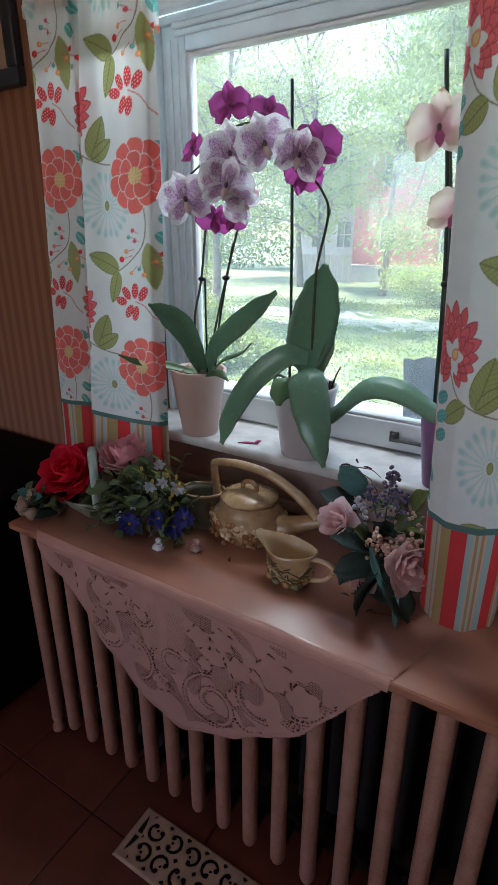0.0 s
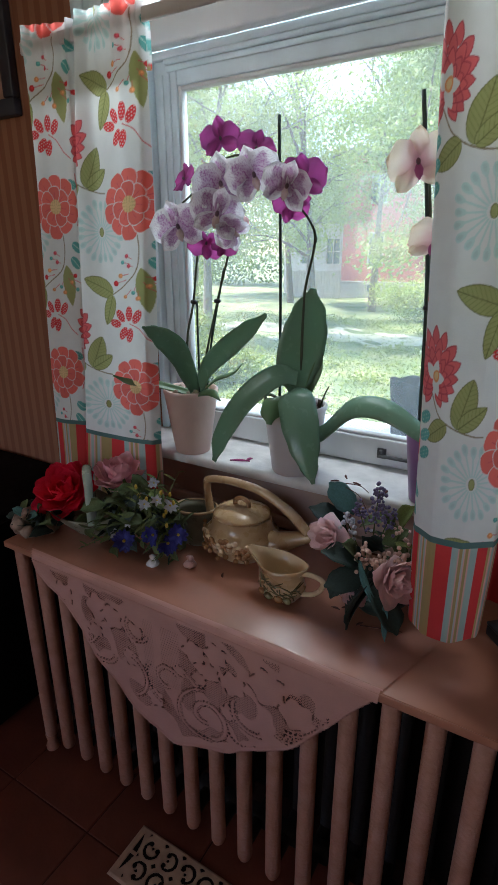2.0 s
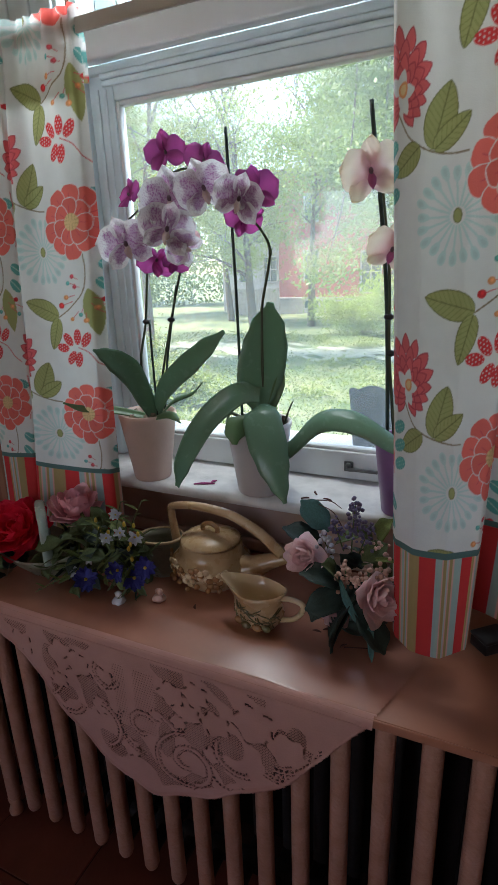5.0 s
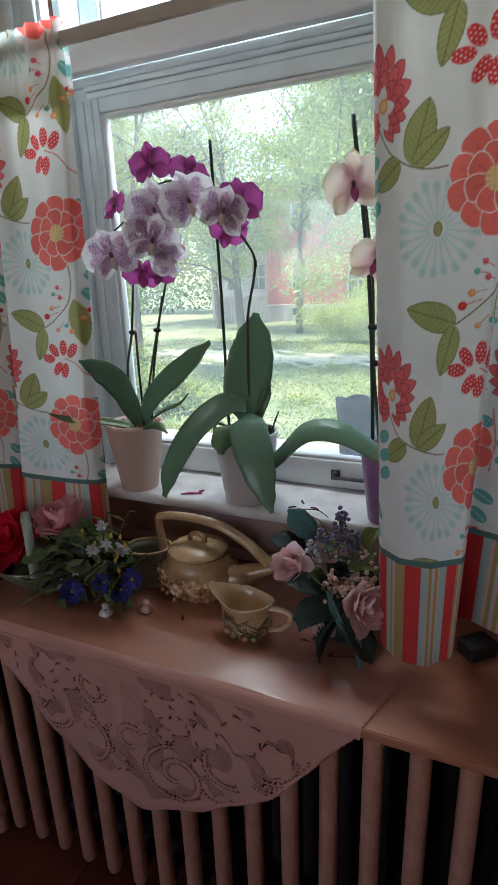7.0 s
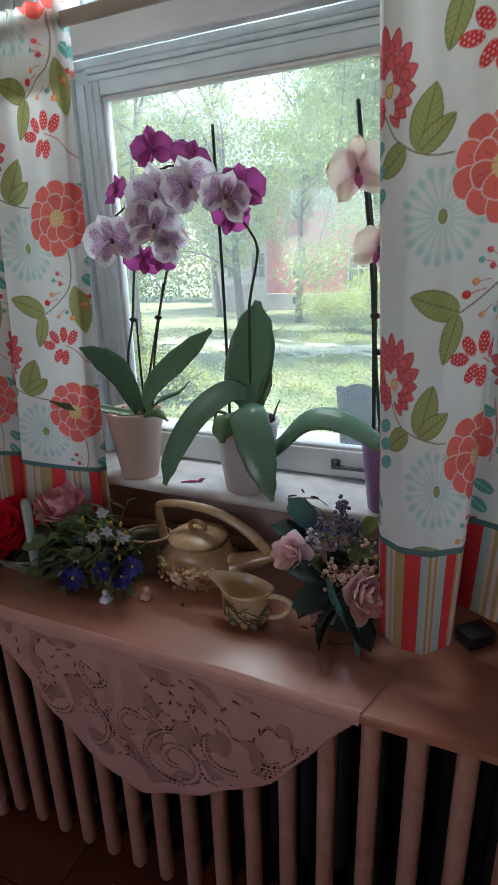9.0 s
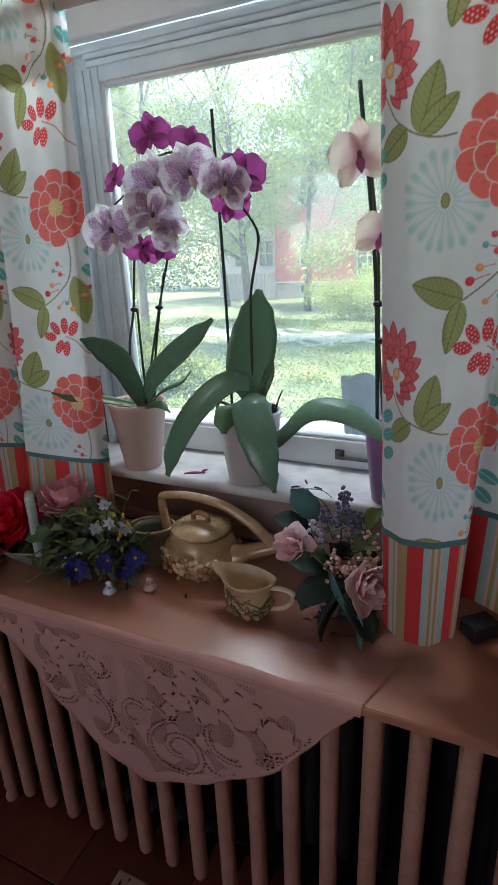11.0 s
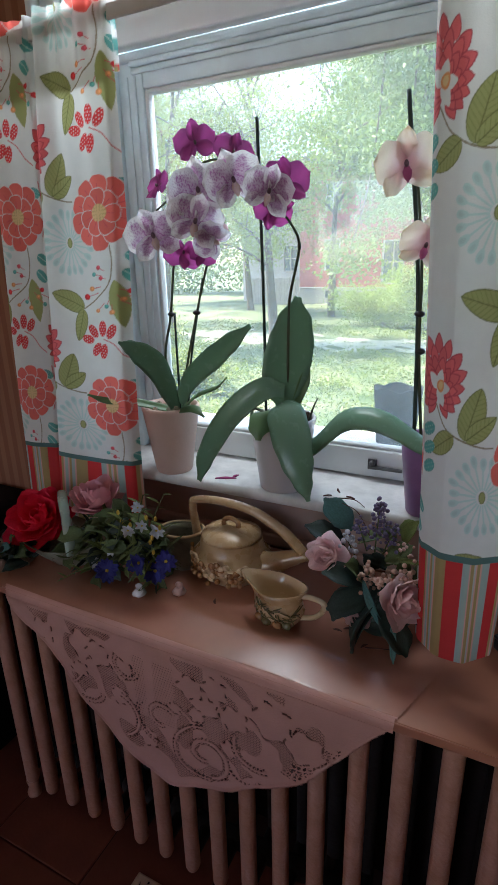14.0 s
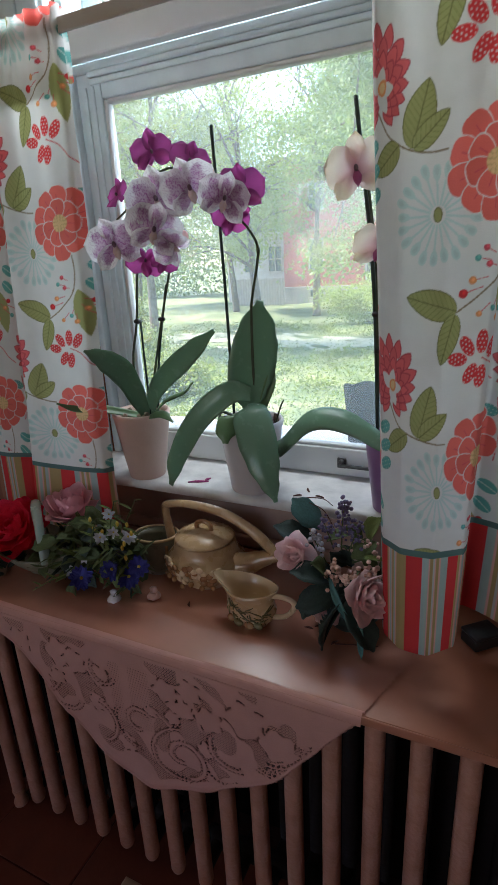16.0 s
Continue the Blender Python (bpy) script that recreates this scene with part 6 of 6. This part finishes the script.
for i, (x, y, z, s, kind, n) in enumerate(((-0.575, 0.985, 0.960, 0.016, "white_fl", 9), (-0.600, 0.975, 0.905, 0.017, "white_fl", 9), (-0.535, 0.990, 0.912, 0.020, "white_fl", 8), (-0.645, 0.965, 0.852, 0.016, "white_fl", 5),
                                           (-0.560, 0.975, 0.925, 0.016, "white_fl", 6), (-0.570, 0.965, 0.838, 0.028, "blue_fl", 20), (-0.512, 0.985, 0.845, 0.028, "blue_fl", 20), (-0.655, 0.955, 0.802, 0.030, "blue_fl", 20),
                                           (-0.540, 0.980, 0.818, 0.030, "blue_fl", 20), (-0.688, 0.962, 0.812, 0.018, "white_fl", 5))):
    floret(basket, Vector((x, y, z)) - B, s, kind, (0.45 + 0.2 * math.sin(i), -0.8, 0.3 + 0.3 * math.cos(i)), i, n)
for i in range(9):
    part("yellow_bud", ball(Vector((g.uniform(-0.64, -0.49), g.uniform(0.97, 1.0), g.uniform(0.87, 0.95))) - B, 0.004, None, 1, (1, 1, 1.8)), M["yel"], basket)

# dried arrangement at the shelf's end: shell-like bracts and ruffled leaves
sh = tagged(empty("shell_cluster", (-0.955, 0.948, SHELF_Z + 0.004)), "cluster of pinkish shells and ruffled dried leaves", "shells")
for i in range(26):
    a = g.uniform(0, 6.28)
    b = lathe([(0.001, 0.0), (0.012, 0.002), (0.018, 0.010), (0.014, 0.022), (0.006, 0.030), (0.001, 0.033)], 16, 0.12)
    part("shell", b, M["shell"], sh, "", True, pose(-0.010 + 0.070 * math.cos(a) * g.random(), -0.012 + 0.060 * math.sin(a) * g.random(), 0.004 + 0.013 * (i % 4), g.uniform(-60, 60), g.uniform(-60, 60), g.uniform(0, 360)) @ Matrix.Scale(1.0, 4))
for i in range(40):
    leaf_at(sh, (g.uniform(-0.05, 0.07), g.uniform(-0.05, 0.05), g.uniform(0.015, 0.060)), (g.uniform(-1, 1), g.uniform(-1, 0.5), g.uniform(0, 0.8)), g.uniform(0.035, 0.06), g.choice(("silk_d", "silk_t", "silk_g")))

# rose bouquet beside the jug
Q = Vector((-0.075, 1.090, SHELF_Z + 0.004))
bouquet = tagged(empty("flower_bouquet", Q), "silk bouquet of pale pink roses and lavender in dark bowl", "bouquet")
part("bowl", lathe([(0.001, 0), (0.034, 0), (0.038, 0.004), (0.064, 0.034), (0.072, 0.058), (0.068, 0.058), (0.058, 0.034), (0.03, 0.01), (0.001, 0.008)], 40), M["silk_d"], bouquet, "dark green glazed bowl")
rose(bouquet, Vector((-0.165, 1.045, 0.915)) - Q, 0.047, M["peach_rose"], 5, (-0.25, -0.9, 0.35), label="pale pink silk rose")
rose(bouquet, Vector((-0.030, 1.010, 0.878)) - Q, 0.056, M["peach_rose"], 6, (0.75, -0.65, 0.35), label="pale pink silk rose")
rose(bouquet, Vector((-0.100, 1.020, 0.822)) - Q, 0.034, M["peach_rose"], 7, (0.2, -0.9, 0.1), label="small pink silk rose")
rose(bouquet, Vector((0.025, 1.07, 0.95)) - Q, 0.040, M["peach_rose"], 9, (0.4, -0.7, 0.5), label="pale pink silk rose")
for i, (a, to, s, k, sl, roll) in enumerate((
        ((-0.150, 1.09, 0.900), (-0.75, -0.1, 0.45), 0.095, "silk_d", False, 20), ((-0.145, 1.12, 0.935), (-0.65, 0.1, 0.55), 0.085, "silk_t", False, -10),
        ((-0.060, 1.02, 0.865), (-0.35, -0.35, -0.85), 0.125, "silk_d", True, 10), ((-0.060, 1.00, 0.870), (-0.30, -0.30, -0.80), 0.110, "silk_d", False, 60),
        ((-0.090, 1.00, 0.905), (0.45, -0.15, -0.80), 0.100, "silk_t", True, 30), ((-0.030, 0.985, 0.850), (0.10, -0.2, -0.9), 0.085, "silk_t", True, 0),
        ((-0.095, 1.03, 0.875), (-0.55, -0.3, 0.25), 0.085, "silk_d", False, 10), ((-0.085, 1.03, 0.860), (-0.45, -0.35, -0.15), 0.085, "silk_d", False, -25),
        ((-0.105, 1.02, 0.890), (-0.10, -0.4, 0.5), 0.070, "silk_g", False, 0), ((-0.035, 1.06, 0.965), (0.35, -0.2, 0.75), 0.060, "silk_y", False, 0),
        ((-0.040, 1.04, 0.935), (0.8, -0.4, 0.3), 0.065, "silk_y", True, 20), ((-0.120, 1.05, 0.850), (-0.3, -0.6, -0.6), 0.075, "silk_d", False, 10),
        ((-0.060, 0.99, 0.855), (0.6, -0.2, -0.6), 0.090, "silk_d", False, -20), ((-0.010, 1.03, 0.905), (0.8, 0.0, 0.6), 0.08, "silk_g", False, 0), ((-0.020, 1.04, 0.845), (0.8, -0.1, -0.2), 0.09, "silk_d", False, 0))):
    leaf_at(bouquet, Vector(a) - Q, to, s, k, sl, roll)
for i in range(26):
    leaf_at(bouquet, Vector((g.uniform(-0.14, 0.02), g.uniform(1.03, 1.11), g.uniform(0.80, 0.95))) - Q, (g.uniform(-1, 1), g.uniform(-1, 0.3), g.uniform(-0.5, 0.8)), g.uniform(0.04, 0.07), g.choice(("silk_d", "silk_d", "silk_g")), g.random() < 0.3, g.uniform(-50, 50))
for i, (a, b, n, r, k, th) in enumerate((((-0.085, 1.06, 0.93), (-0.078, 1.055, 1.035), 60, 0.0042, "lav", 0.010), ((-0.10, 1.06, 0.93), (-0.118, 1.05, 0.995), 36, 0.0038, "lav", 0.008), ((-0.07, 1.06, 0.93), (-0.048, 1.06, 0.99), 36, 0.0038, "lav", 0.009),
                                         ((-0.11, 1.05, 0.90), (-0.138, 1.04, 0.965), 26, 0.0050, "white_fl", 0.013), ((-0.12, 1.05, 0.87), (-0.145, 1.03, 0.885), 18, 0.0034, "lav", 0.010),
                                         ((-0.085, 1.03, 0.88), (-0.080, 1.00, 0.925), 30, 0.0050, "bud", 0.014), ((-0.065, 1.03, 0.88), (-0.055, 1.00, 0.915), 26, 0.0048, "bud", 0.013),
                                         ((-0.03, 1.03, 0.90), (-0.015, 1.01, 0.935), 20, 0.0048, "bud", 0.012), ((-0.04, 1.05, 0.93), (-0.02, 1.03, 0.975), 14, 0.0036, "pink_bead", 0.014))):
    sprig(bouquet, Vector(a) - Q, Vector(b) - Q, n, r, M[k], 50 + i, "silk_g", th)
part("twig", tube(rel(Q, [(-0.10, 1.09, 0.94), (-0.13, 1.10, 0.985), (-0.165, 1.11, 0.995)]), [0.0014, 0.0008], 5, 12), M["speck"], bouquet)

# ---- small things on the shelf ----
for x, y, ma, lab in ((-0.578, 0.966, "crystal", "small glass bead ornament on the table cloth"), (-0.500, 1.008, "pink_bead", "small pink porcelain ornament on the table cloth")):
    orn = tagged(empty("ornament", (x, y, SHELF_Z + 0.0105)), lab, "ornament")
    part("base", lathe([(0.001, 0), (0.014, 0), (0.016, 0.005), (0.009, 0.013), (0.001, 0.015)], 12, 0.1), M[ma], orn)
    part("top", ball((0.001, 0, 0.020), 0.0095, None, 1, (1.2, 0.8, 1)), M[ma], orn)
    part("wing", blade([(0.002, 0, 0.006), (0.010, -0.002, 0.012), (0.014, -0.004, 0.018)], [0.004, 0.009, 0.003], (0, 1, 0.4), 0.2, 0.001, 5, 8), M[ma], orn)
for i, (x, y) in enumerate(((-0.146, 1.040), (-0.128, 1.053), (-0.085, 1.016), (-0.30, 0.965), (-0.415, 1.02), (-0.055, 1.06))):
    b = blade([(-0.009, 0, 0.0005), (0, 0.002, 0.002), (0.010, 0, 0.0008)], [0.002, 0.006, 0.002], (0, 1, 0), 0.3, 0.0006, 5, 8)
    tagged(part("dried_petal", b, M["speck"], None, "", True, pose(x, y, SHELF_Z + 0.0045, 0, 0, 30 * i)), "tiny dark dried petal on the shelf", "petal", "dried petals")
tagged(part("dry_stem", tube([(0, 0, 0.001), (0.035, 0.008, 0.001), (0.08, 0.016, 0.001)], [0.0014, 0.0007], 6, 12), M["speck"], None, "", True, pose(-0.083, 1.012, SHELF_Z + 0.0048, 0, 0, 5)),
       "thin dry stem lying on the cloth", "stem")
bx = tagged(empty("small_box", (0.172, 1.125, SHELF_Z + 0.0005), 42), "small black plastic box beneath the curtain", "box")
part("body", box(-0.030, 0.030, -0.022, 0.022, 0, 0.022, 0.003), M["black"], bx)
part("lid", box(-0.031, 0.031, -0.023, 0.023, 0.0225, 0.030, 0.003), M["black"], bx)

# ---- floor tiles ----
bm = box(-0.148, 0.148, -0.148, 0.148, -0.006, 0.0, 0.0025)
tile_mesh = mesh_of("tile", bm, M["tile"], False)
for i in range(-7, 8):
    for j in range(-8, 5):
        x, y = i * 0.30 + 0.05, j * 0.30 + 0.02
        if RX0 + 0.15 < x < RX1 - 0.15 and RY0 + 0.15 < y < WALL_Y - 0.15:
            shared("tile", tile_mesh, floor, pose(x, y, -0.0005 * ((i * 7 + j * 3) % 3)))
